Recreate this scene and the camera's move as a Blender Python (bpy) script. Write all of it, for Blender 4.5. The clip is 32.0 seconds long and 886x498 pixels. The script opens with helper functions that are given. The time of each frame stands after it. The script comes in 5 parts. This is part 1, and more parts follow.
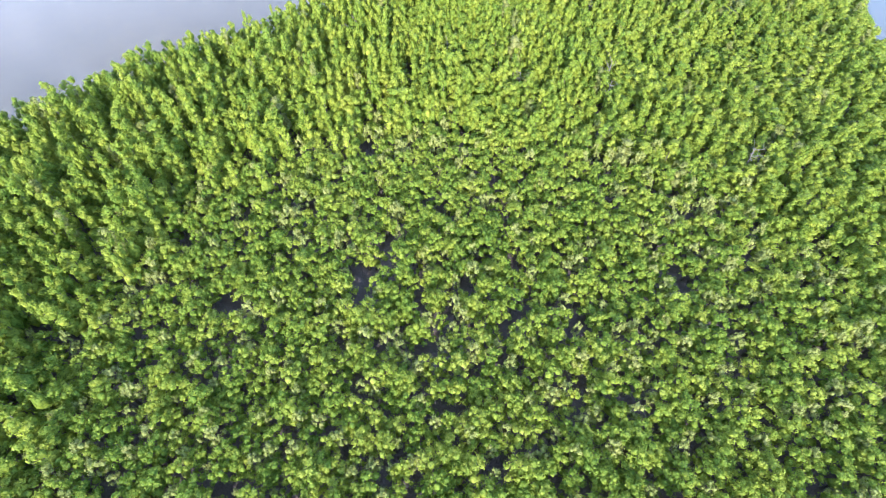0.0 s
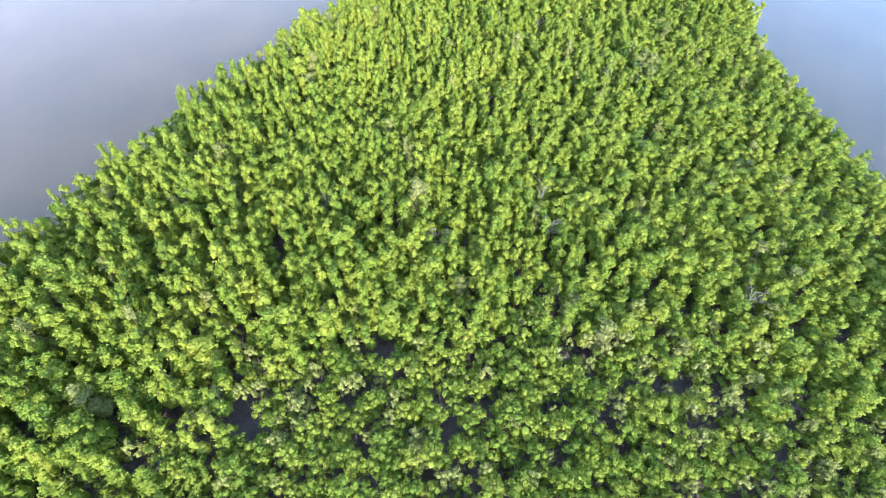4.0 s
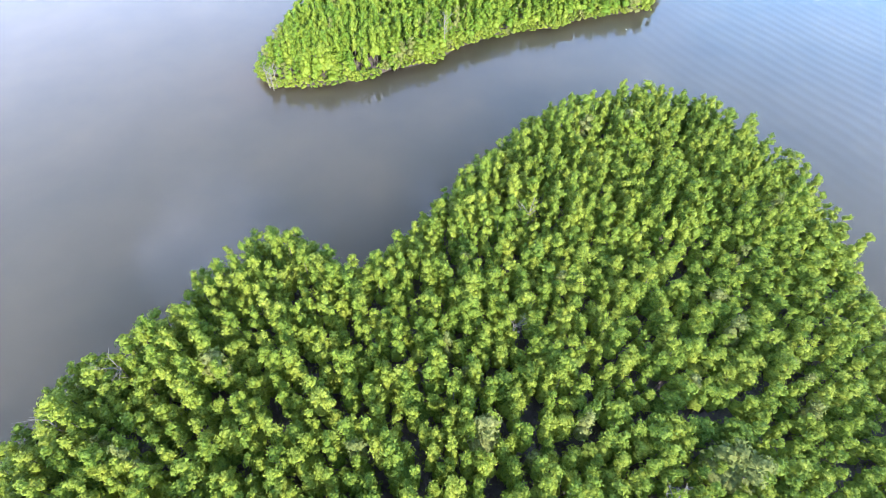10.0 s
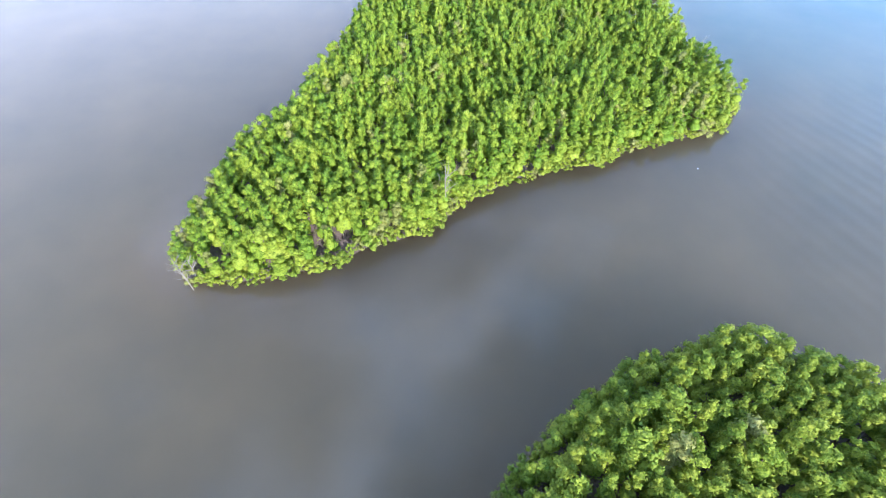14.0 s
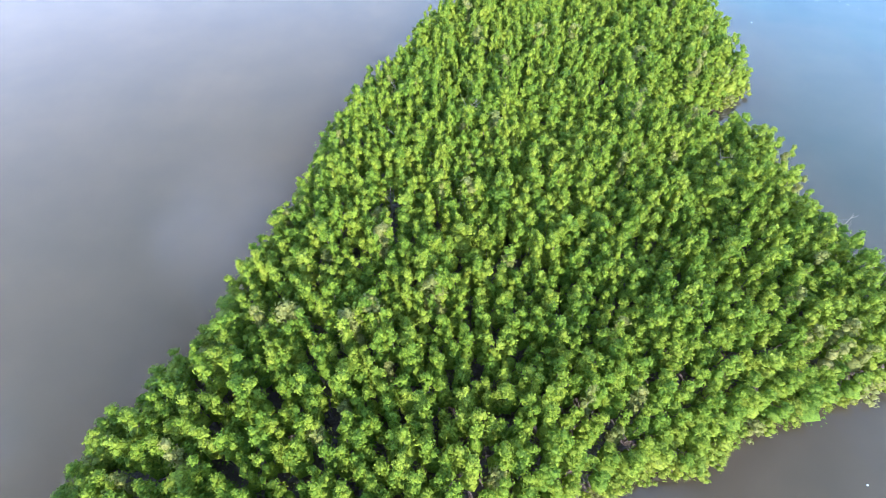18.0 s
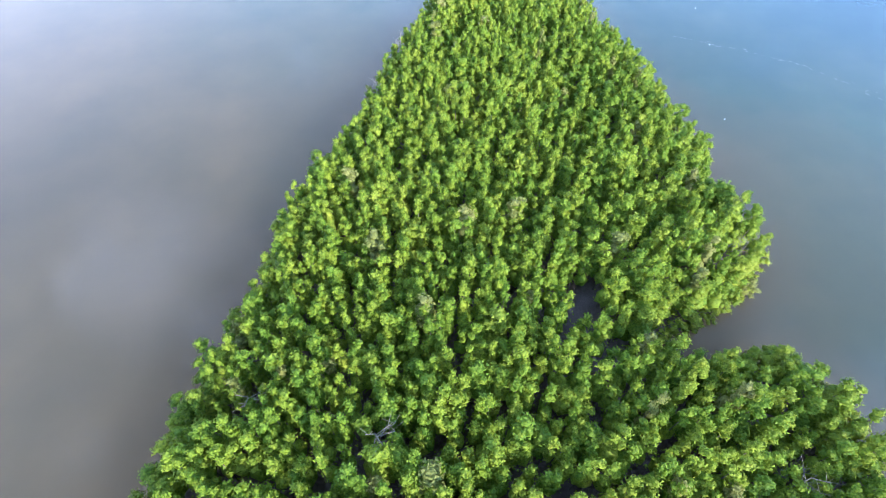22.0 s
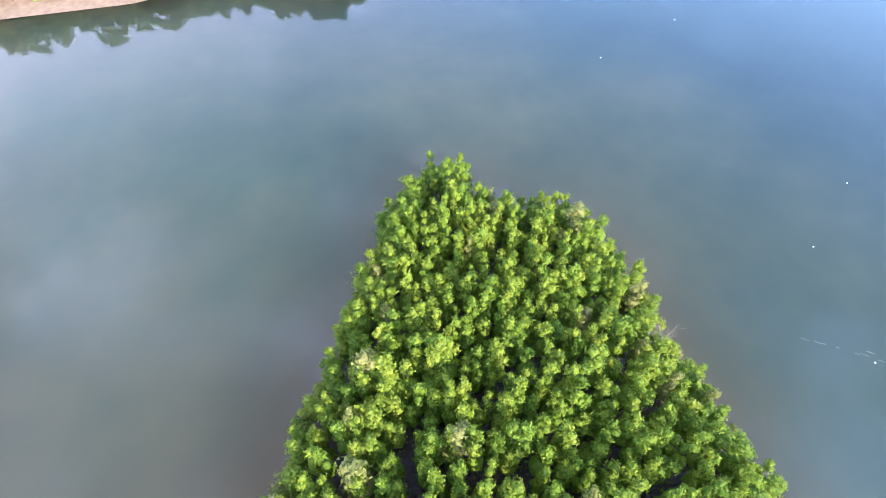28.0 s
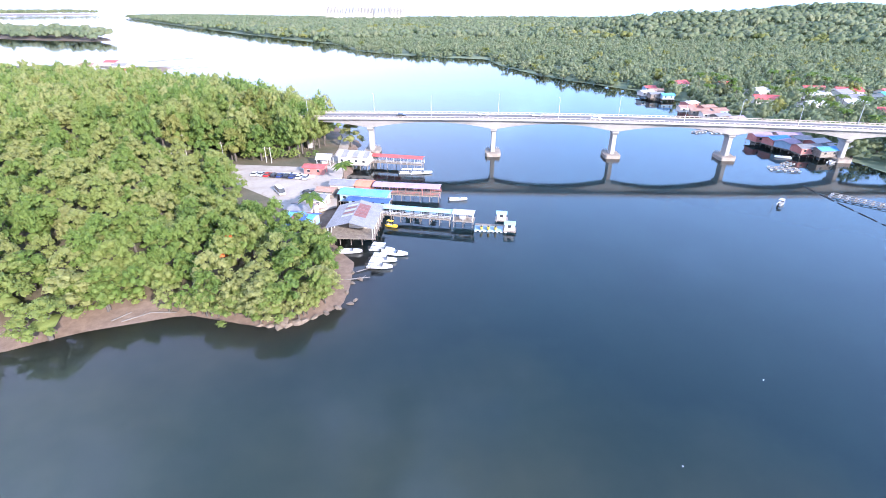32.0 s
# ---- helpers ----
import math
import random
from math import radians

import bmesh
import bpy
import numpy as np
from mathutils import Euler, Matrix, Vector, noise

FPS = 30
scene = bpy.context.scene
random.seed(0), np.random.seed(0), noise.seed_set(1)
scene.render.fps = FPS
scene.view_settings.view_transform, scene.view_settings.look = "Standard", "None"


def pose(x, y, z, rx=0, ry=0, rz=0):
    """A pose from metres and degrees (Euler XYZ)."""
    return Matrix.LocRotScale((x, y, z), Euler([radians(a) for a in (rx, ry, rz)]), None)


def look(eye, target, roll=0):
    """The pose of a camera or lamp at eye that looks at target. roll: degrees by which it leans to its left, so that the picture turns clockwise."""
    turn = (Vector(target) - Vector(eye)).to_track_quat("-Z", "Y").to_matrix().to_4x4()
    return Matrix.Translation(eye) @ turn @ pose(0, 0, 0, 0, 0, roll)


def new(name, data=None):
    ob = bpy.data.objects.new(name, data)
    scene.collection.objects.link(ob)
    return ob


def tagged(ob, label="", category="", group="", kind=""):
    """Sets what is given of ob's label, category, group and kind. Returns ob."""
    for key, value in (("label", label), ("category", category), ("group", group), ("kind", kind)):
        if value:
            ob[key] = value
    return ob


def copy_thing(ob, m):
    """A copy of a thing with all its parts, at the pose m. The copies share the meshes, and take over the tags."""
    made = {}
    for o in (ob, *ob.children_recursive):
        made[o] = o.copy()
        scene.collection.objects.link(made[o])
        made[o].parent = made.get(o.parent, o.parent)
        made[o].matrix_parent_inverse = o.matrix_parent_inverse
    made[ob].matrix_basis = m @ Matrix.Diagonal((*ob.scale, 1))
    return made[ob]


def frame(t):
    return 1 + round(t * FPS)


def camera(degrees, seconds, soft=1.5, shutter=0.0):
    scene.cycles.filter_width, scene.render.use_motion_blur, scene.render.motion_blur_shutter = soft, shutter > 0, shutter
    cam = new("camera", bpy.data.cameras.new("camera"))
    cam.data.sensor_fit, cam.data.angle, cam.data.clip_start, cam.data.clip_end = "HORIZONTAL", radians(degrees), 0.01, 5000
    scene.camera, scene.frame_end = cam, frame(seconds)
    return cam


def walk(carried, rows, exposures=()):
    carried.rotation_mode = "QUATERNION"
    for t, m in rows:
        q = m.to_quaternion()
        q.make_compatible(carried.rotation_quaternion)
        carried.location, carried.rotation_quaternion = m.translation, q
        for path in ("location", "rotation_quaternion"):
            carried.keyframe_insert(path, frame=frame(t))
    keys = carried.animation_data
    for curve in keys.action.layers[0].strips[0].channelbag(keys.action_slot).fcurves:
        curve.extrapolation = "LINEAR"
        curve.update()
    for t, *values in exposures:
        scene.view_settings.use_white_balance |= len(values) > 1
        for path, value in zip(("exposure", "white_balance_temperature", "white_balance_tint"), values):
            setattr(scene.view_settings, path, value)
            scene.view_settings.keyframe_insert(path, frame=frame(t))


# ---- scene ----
# ---- camera: a drone about 60 m over a tidal channel ----
# seconds, x, y, z, yaw (to the left), pitch (up), roll
PATH = [
    (0.0, 20.99, -0.25, 61.52, 25.86, -51.29, 0.30),
    (0.5, 18.87, 3.60, 61.50, 25.85, -51.23, 0.27),
    (1.0, 16.80, 7.62, 61.48, 25.29, -51.12, 0.45),
    (1.5, 14.77, 11.90, 61.46, 20.92, -50.99, 0.90),
    (2.0, 12.66, 16.58, 61.44, 20.08, -50.89, 0.73),
    (2.5, 10.50, 21.63, 61.40, 19.70, -50.72, 0.35),
    (3.0, 8.43, 27.04, 61.32, 15.92, -50.59, 0.45),
    (3.5, 6.42, 32.66, 61.20, 12.24, -50.43, 0.35),
    (5.5, -0.34, 57.34, 60.86, 0.66, -49.78, 1.10),
    (6.0, -0.84, 64.29, 60.89, 0.30, -49.56, 0.81),
    (6.5, -1.01, 71.36, 60.97, 0.27, -49.50, 0.78),
    (7.0, -0.93, 78.44, 61.05, 0.70, -49.50, 0.49),
    (7.5, -0.73, 85.50, 61.12, 0.98, -49.35, 0.33),
    (8.0, -0.46, 92.50, 61.16, 1.08, -49.25, 0.20),
    (8.5, -0.21, 99.41, 61.22, 0.80, -49.15, 0.23),
    (9.0, -0.04, 106.33, 61.31, 0.92, -49.02, 0.10),
    (9.5, 0.05, 113.17, 61.41, 1.03, -48.92, -0.06),
    (10.0, -0.00, 120.01, 61.59, 1.25, -48.87, -0.07),
    (10.5, -0.06, 126.87, 61.84, 1.01, -48.92, 0.02),
    (11.0, -0.14, 133.82, 62.12, 1.01, -48.97, 0.02),
    (11.5, -0.18, 140.98, 62.38, 1.45, -49.09, 0.14),
    (12.0, -0.24, 148.29, 62.60, 1.46, -49.07, 0.03),
    (12.5, -0.34, 155.66, 62.73, 1.41, -49.06, -0.06),
    (13.0, -0.45, 162.91, 62.81, 1.70, -49.02, -0.18),
    (13.5, -0.51, 170.12, 62.85, 1.88, -48.99, -0.25),
    (15.5, -0.44, 198.86, 62.57, 1.80, -50.25, 1.37),
    (16.0, -0.62, 206.13, 62.45, 1.90, -50.22, 1.20),
    (16.5, -0.85, 213.34, 62.30, 2.72, -50.02, 0.80),
    (17.0, -1.07, 220.58, 62.08, 2.94, -49.95, 0.41),
    (17.5, -1.36, 227.87, 61.83, 3.01, -49.85, 0.34),
    (18.0, -1.73, 235.17, 61.65, 3.12, -49.76, 0.16),
    (18.5, -2.00, 242.53, 61.60, 3.37, -49.59, 0.07),
    (19.0, -2.11, 249.98, 61.67, -3.50, -49.81, 0.73),
    (19.5, -2.06, 257.64, 61.76, -2.92, -49.93, 0.47),
    (20.0, -1.77, 265.37, 61.78, -3.58, -49.95, 0.36),
    (20.5, -1.14, 273.14, 61.77, -8.79, -50.22, 0.77),
    (21.0, -0.13, 280.86, 61.77, -9.15, -50.32, 0.42),
    (21.5, 1.18, 288.52, 61.80, -9.24, -50.35, 0.17),
    (22.0, 2.70, 296.27, 61.83, -8.94, -50.50, -0.03),
    (22.5, 4.38, 304.09, 61.88, -8.85, -50.64, -0.23),
    (23.0, 6.20, 312.01, 61.89, -8.65, -50.82, -0.45),
    (23.5, 8.09, 319.93, 61.83, -8.74, -50.91, -0.57),
    (24.0, 9.95, 327.83, 61.70, -8.41, -50.86, -0.99),
    (24.5, 11.78, 335.64, 61.45, -9.35, -50.97, -0.92),
    (25.0, 13.48, 343.30, 61.23, -12.11, -51.10, -0.30),
    (25.5, 15.09, 350.82, 61.04, -12.94, -51.12, -0.16),
    (27.5, 21.24, 379.47, 60.62, -13.76, -51.13, 0.02),
    (28.0, 23.14, 386.50, 60.49, -14.02, -51.06, -0.06),
    (28.5, 25.17, 393.47, 60.35, -14.23, -51.01, 0.09),
    (29.0, 27.22, 400.37, 60.21, -14.15, -50.88, 0.06),
    (29.5, 29.20, 407.16, 60.10, -13.88, -48.57, -0.08),
    (30.0, 31.01, 413.90, 60.01, -14.46, -44.42, -0.02),
    (30.5, 32.70, 420.57, 59.94, -14.27, -40.05, -0.30),
    (31.0, 34.45, 427.29, 59.88, -14.48, -35.97, 0.02),
    (31.5, 36.30, 434.06, 59.85, -14.37, -31.51, -0.13),
    (32.0, 38.19, 440.81, 59.83, -14.47, -26.55, -0.07),
]


def drone(x, y, z, yaw, pitch, roll):
    a, b = radians(yaw), radians(pitch)
    ahead = Vector((-math.sin(a) * math.cos(b), math.cos(a) * math.cos(b), math.sin(b)))
    eye = Vector((x, y, z))
    return look(eye, eye + ahead * 50, roll)


EXPOSURES = [(0.0, 1.66, 6050, 10), (25.0, 1.64, 6050, 10), (28.0, 1.88, 6550, 18), (30.0, 1.68, 6600, 22), (32.0, 1.22, 6050, 22)]
cam = camera(84.04, 32.0, soft=0.7)
walk(cam, [(row[0], drone(*row[1:])) for row in PATH], EXPOSURES)

# ---- sky and sun ----
SUN = Vector((0.35, -0.85, 0.38)).normalized()
world = bpy.data.worlds.new("sky")
scene.world = world
world.use_nodes = True
wn, wl = world.node_tree.nodes, world.node_tree.links
wn.clear()
w_out = wn.new("ShaderNodeOutputWorld")
w_bg = wn.new("ShaderNodeBackground")
w_sky = wn.new("ShaderNodeTexSky")
w_sky.sky_type = "NISHITA"
w_sky.sun_disc = False
w_sky.sun_elevation = math.asin(SUN.z)
w_sky.sun_rotation = math.atan2(SUN.x, SUN.y)
w_sky.dust_density = 2.0
w_sky.air_density = 1.0
# thin high cloud and tropical haze, whiter towards the horizon
w_co = wn.new("ShaderNodeTexCoord")
w_sep = wn.new("ShaderNodeSeparateXYZ")
w_noise = wn.new("ShaderNodeTexNoise")
w_noise.inputs["Scale"].default_value = 3.2
w_noise.inputs["Detail"].default_value = 5
w_ramp = wn.new("ShaderNodeMapRange")
w_ramp.inputs["From Min"].default_value = 0.46
w_ramp.inputs["From Max"].default_value = 0.70
w_ramp.inputs["To Max"].default_value = 1.0
w_haze = wn.new("ShaderNodeMapRange")
w_haze.inputs["From Min"].default_value = 0.35
w_haze.inputs["From Max"].default_value = 0.85
w_haze.inputs["To Min"].default_value = 0.66
w_haze.inputs["To Max"].default_value = 0.05
w_max = wn.new("ShaderNodeMath")
w_max.operation = "MAXIMUM"
w_mix = wn.new("ShaderNodeMix")
w_mix.data_type = "RGBA"
w_dot = wn.new("ShaderNodeVectorMath")
w_dot.operation = "DOT_PRODUCT"
w_dot.inputs[1].default_value = (-0.78, 0.62, 0.0)
w_west = wn.new("ShaderNodeMapRange")
w_west.inputs["From Min"].default_value = 0.15
w_west.inputs["From Max"].default_value = 0.95
w_glow = wn.new("ShaderNodeMix")
w_glow.data_type = "RGBA"
w_glow.inputs["A"].default_value = (5.0, 9.0, 16.0, 1)
w_glow.inputs["B"].default_value = (10.4, 11.4, 15.6, 1)
wl.new(w_co.outputs["Generated"], w_dot.inputs[0])
wl.new(w_dot.outputs["Value"], w_west.inputs["Value"])
wl.new(w_west.outputs[0], w_glow.inputs["Factor"])
wl.new(w_glow.outputs["Result"], w_mix.inputs["B"])
wl.new(w_co.outputs["Generated"], w_sep.inputs[0])
wl.new(w_co.outputs["Generated"], w_noise.inputs["Vector"])
wl.new(w_noise.outputs["Fac"], w_ramp.inputs["Value"])
wl.new(w_sep.outputs["Z"], w_haze.inputs["Value"])
wl.new(w_ramp.outputs[0], w_max.inputs[0])
wl.new(w_haze.outputs[0], w_max.inputs[1])
wl.new(w_max.outputs[0], w_mix.inputs["Factor"])
wl.new(w_sky.outputs[0], w_mix.inputs["A"])
wl.new(w_mix.outputs["Result"], w_bg.inputs["Color"])
w_bg.inputs["Strength"].default_value = 0.135
wl.new(w_bg.outputs[0], w_out.inputs["Surface"])

sun_data = bpy.data.lights.new("sun", "SUN")
sun_data.energy = 4.9
sun_data.angle = radians(0.8)
sun_data.color = (1.0, 0.95, 0.86)
sun = new("sun", sun_data)
sun.matrix_world = look(SUN * 500, (0, 0, 0))


# ---- materials ----
def shader(name, rough=0.8, metal=0.0):
    m = bpy.data.materials.new(name)
    m.use_nodes = True
    b = m.node_tree.nodes["Principled BSDF"]
    b.inputs["Roughness"].default_value = rough
    b.inputs["Metallic"].default_value = metal
    return m, m.node_tree.nodes, m.node_tree.links, b


def place_node(nodes, world_space=True):
    return nodes.new("ShaderNodeNewGeometry").outputs["Position"] if world_space else nodes.new("ShaderNodeTexCoord").outputs["Object"]


def noise_node(nodes, links, vec, scale, detail=4, rough=0.55):
    n = nodes.new("ShaderNodeTexNoise")
    n.inputs["Scale"].default_value = scale
    n.inputs["Detail"].default_value = detail
    n.inputs["Roughness"].default_value = rough
    links.new(vec, n.inputs["Vector"])
    return n.outputs["Fac"]


def ramp_node(nodes, links, value, stops):
    r = nodes.new("ShaderNodeValToRGB")
    while len(r.color_ramp.elements) < len(stops):
        r.color_ramp.elements.new(0.5)
    for e, (p, c) in zip(r.color_ramp.elements, stops):
        e.position, e.color = p, (*c, 1)
    links.new(value, r.inputs[0])
    return r.outputs[0]


def mix_node(nodes, links, fac, a, b, blend="MIX"):
    n = nodes.new("ShaderNodeMix")
    n.data_type, n.blend_type = "RGBA", blend
    for key, v in (("Factor", fac), ("A", a), ("B", b)):
        if isinstance(v, (int, float)):
            n.inputs[key].default_value = v
        elif isinstance(v, tuple):
            n.inputs[key].default_value = (*v, 1)
        else:
            links.new(v, n.inputs[key])
    return n.outputs["Result"]


def bump_node(nodes, links, height, strength, distance, bsdf):
    n = nodes.new("ShaderNodeBump")
    n.inputs["Strength"].default_value = strength
    n.inputs["Distance"].default_value = distance
    links.new(height, n.inputs["Height"])
    links.new(n.outputs[0], bsdf.inputs["Normal"])


def worn(name, a, b, scale, rough=0.75, metal=0.0, fine=8.0, bump=0.3, dist=0.02, stain=None):
    """A surface of two close colours in patches, with finer grain and a little relief."""
    m, n, l, p = shader(name, rough, metal)
    vec = place_node(n)
    big = noise_node(n, l, vec, scale, 5, 0.6)
    small = noise_node(n, l, vec, scale * fine, 3, 0.6)
    col = ramp_node(n, l, big, [(0.32, a), (0.68, b)])
    col = mix_node(n, l, 0.35, col, ramp_node(n, l, small, [(0.3, a), (0.7, b)]))
    if stain:
        where = noise_node(n, l, vec, scale * 2.3, 6, 0.7)
        f = n.new("ShaderNodeMapRange")
        f.inputs["From Min"].default_value, f.inputs["From Max"].default_value = 0.55, 0.72
        l.new(where, f.inputs["Value"])
        col = mix_node(n, l, f.outputs[0], col, stain)
    l.new(col, p.inputs["Base Color"])
    if bump:
        bump_node(n, l, small, bump, dist, p)
    return m


def foliage(name, stops, through_light=0.36, patch=0.25, fleck_share=0.95, leaf_share=0.34, tree_share=0.4):
    """Leaves: the tree's own tint, soft patches of sun-bleached growth, and a different tone for every leaf."""
    m, n, l, p = shader(name, 0.5)
    att = n.new("ShaderNodeAttribute")
    att.attribute_name = "tint"
    info = n.new("ShaderNodeObjectInfo")
    add = n.new("ShaderNodeMath")
    add.operation = "ADD"
    wrap = n.new("ShaderNodeMath")
    wrap.operation = "FRACT"
    l.new(att.outputs["Fac"], add.inputs[0])
    l.new(info.outputs["Random"], add.inputs[1])
    l.new(add.outputs[0], wrap.inputs[0])
    geo = n.new("ShaderNodeNewGeometry")
    wide = noise_node(n, l, geo.outputs["Position"], 0.045, 3)
    mix1 = n.new("ShaderNodeMath")
    mix1.operation = "MULTIPLY_ADD"
    mix1.inputs[1].default_value = tree_share
    l.new(wrap.outputs[0], mix1.inputs[0])
    half = n.new("ShaderNodeMath")
    half.operation = "MULTIPLY"
    half.inputs[1].default_value = patch
    l.new(wide, half.inputs[0])
    l.new(half.outputs[0], mix1.inputs[2])
    leaf = n.new("ShaderNodeMath")
    leaf.operation = "MULTIPLY_ADD"
    leaf.inputs[1].default_value = leaf_share
    l.new(geo.outputs["Random Per Island"], leaf.inputs[0])
    l.new(mix1.outputs[0], leaf.inputs[2])
    col = ramp_node(n, l, leaf.outputs[0], stops)
    fleck = noise_node(n, l, geo.outputs["Position"], 3.4, 4, 0.75)
    col = mix_node(n, l, fleck_share, col, ramp_node(n, l, fleck, [(0.36, (0.42, 0.5, 0.45)), (0.5, (1.0, 1.0, 1.0)), (0.66, (1.28, 1.22, 1.05))]), "MULTIPLY")
    l.new(col, p.inputs["Base Color"])
    bump_node(n, l, fleck, 0.8, 0.25, p)
    p.inputs["Specular IOR Level"].default_value = 0.25
    tr = n.new("ShaderNodeBsdfTranslucent")
    l.new(col, tr.inputs["Color"])
    mix = n.new("ShaderNodeMixShader")
    mix.inputs[0].default_value = through_light
    l.new(p.outputs[0], mix.inputs[1])
    l.new(tr.outputs[0], mix.inputs[2])
    l.new(mix.outputs[0], n["Material Output"].inputs["Surface"])
    return m


MANGROVE = foliage("mangrove_leaves", [(0.05, (0.090, 0.150, 0.020)), (0.35, (0.154, 0.222, 0.026)), (0.65, (0.244, 0.290, 0.034)), (0.95, (0.330, 0.355, 0.055))], 0.4, 0.34)
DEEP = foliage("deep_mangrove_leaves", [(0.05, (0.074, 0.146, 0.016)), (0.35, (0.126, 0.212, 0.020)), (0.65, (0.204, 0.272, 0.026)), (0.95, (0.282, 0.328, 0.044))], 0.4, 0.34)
SCRUB = foliage("scrub_leaves", [(0.05, (0.086, 0.150, 0.020)), (0.35, (0.158, 0.230, 0.028)), (0.65, (0.250, 0.298, 0.038)), (0.95, (0.362, 0.380, 0.070))], 0.42, 0.34)
CREAM = foliage("bleached_scrub_leaves", [(0.1, (0.180, 0.205, 0.050)), (0.5, (0.255, 0.270, 0.075)), (0.9, (0.335, 0.335, 0.110))], 0.3)
PALE = foliage("pale_leaves", [(0.1, (0.140, 0.165, 0.040)), (0.5, (0.215, 0.228, 0.062)), (0.9, (0.290, 0.280, 0.095))], 0.4)
BROADLEAF = foliage("broadleaf", [(0.08, (0.105, 0.170, 0.048)), (0.35, (0.180, 0.268, 0.062)), (0.58, (0.268, 0.318, 0.092)), (0.85, (0.340, 0.350, 0.135))], 0.5, 0.3, 0.32, 0.16, 0.62)
# far woods: aerial haze is put into the leaf colours, paler and greyer
FARWOOD_HAZED = foliage("hazed_far_wood_leaves", [(0.05, (0.150, 0.195, 0.105)), (0.4, (0.200, 0.245, 0.130)), (0.7, (0.265, 0.290, 0.160)), (0.95, (0.345, 0.330, 0.230))], 0.5, 0.25, 0.3, 0.14, 0.5)
PALMLEAF = foliage("palm_leaves", [(0.1, (0.06, 0.12, 0.02)), (0.5, (0.12, 0.18, 0.03)), (0.9, (0.22, 0.24, 0.06))])
BARK = worn("grey_bark", (0.055, 0.046, 0.036), (0.13, 0.11, 0.09), 1.5, 0.9)
DEADWOOD = worn("bleached_dead_wood", (0.11, 0.095, 0.08), (0.22, 0.195, 0.165), 1.2, 0.9)
MUD = worn("tidal_mud", (0.075, 0.054, 0.052), (0.165, 0.120, 0.112), 0.5, 0.9, 0, 9, 0.9, 0.25, (0.07, 0.075, 0.045))
SOIL = worn("forest_soil", (0.07, 0.05, 0.03), (0.17, 0.12, 0.08), 0.12, 0.95, 0, 8, 0.5, 0.1)
BEACH = worn("muddy_beach", (0.16, 0.12, 0.095), (0.30, 0.23, 0.185), 0.12, 0.7, 0, 10, 0.5, 0.05)
GRAVEL = worn("pale_gravel_road", (0.30, 0.25, 0.20), (0.43, 0.37, 0.31), 0.15, 0.95, 0, 12, 0.4, 0.03, (0.27, 0.21, 0.155))
ROCK = worn("pale_rock", (0.10, 0.075, 0.055), (0.23, 0.175, 0.125), 0.5, 0.9, 0, 5, 0.6, 0.15)
CONCRETE = worn("pale_concrete", (0.27, 0.25, 0.225), (0.39, 0.365, 0.33), 0.18, 0.8, 0, 10, 0.2, 0.02, (0.34, 0.31, 0.275))
WETCONCRETE = worn("stained_concrete", (0.19, 0.155, 0.12), (0.34, 0.285, 0.23), 0.6, 0.75, 0, 6, 0.3, 0.03)
PARAPET = worn("weathered_parapet_concrete", (0.30, 0.25, 0.20), (0.46, 0.39, 0.32), 0.5, 0.85, 0, 8, 0.2, 0.02, (0.24, 0.19, 0.15))
ASPHALT = worn("worn_asphalt", (0.09, 0.085, 0.085), (0.17, 0.16, 0.155), 0.3, 0.9, 0, 12, 0.2, 0.01)
WHITEPAINT = worn("white_paint", (0.50, 0.50, 0.50), (0.64, 0.64, 0.64), 0.8, 0.5, 0, 6, 0.05, 0.01)
STEEL = worn("galvanised_steel", (0.40, 0.41, 0.42), (0.60, 0.61, 0.62), 0.9, 0.45, 0.6, 6, 0.05, 0.01)
TIMBER = worn("weathered_timber", (0.14, 0.11, 0.085), (0.32, 0.27, 0.22), 1.2, 0.9, 0, 7, 0.4, 0.02)
GLASS = worn("dark_window_glass", (0.02, 0.025, 0.03), (0.05, 0.055, 0.06), 0.5, 0.08, 0, 4, 0.0)
TYRE = worn("black_rubber", (0.015, 0.015, 0.015), (0.04, 0.04, 0.04), 2, 0.8)


def shore_ground():
    m, n, l, p = shader("shore_ground", 0.85)
    vec = place_node(n)
    sep = n.new("ShaderNodeSeparateXYZ")
    l.new(vec, sep.inputs[0])
    edge = n.new("ShaderNodeMath")
    edge.operation = "MULTIPLY_ADD"
    edge.inputs[1].default_value = 1.4
    l.new(noise_node(n, l, vec, 0.3, 4), edge.inputs[0])
    l.new(sep.outputs["Z"], edge.inputs[2])
    f = n.new("ShaderNodeMapRange")
    f.inputs["From Min"].default_value, f.inputs["From Max"].default_value = 1.7, 2.6
    l.new(edge.outputs[0], f.inputs["Value"])
    mud = ramp_node(n, l, noise_node(n, l, vec, 0.5, 6, 0.7), [(0.3, (0.130, 0.085, 0.057)), (0.7, (0.245, 0.168, 0.118))])
    soil = ramp_node(n, l, noise_node(n, l, vec, 0.15, 6, 0.7), [(0.3, (0.050, 0.060, 0.022)), (0.7, (0.150, 0.110, 0.070))])
    l.new(mix_node(n, l, f.outputs[0], mud, soil), p.inputs["Base Color"])
    bump_node(n, l, noise_node(n, l, vec, 2.5, 4, 0.7), 0.6, 0.12, p)
    return m


SHORE = shore_ground()


def roofing(name, a, b, stain=None, rough=0.55):
    """Corrugated sheet metal, weathered."""
    return worn(name, a, b, 0.45, rough, 0.0, 9, 0.1, 0.02, stain)


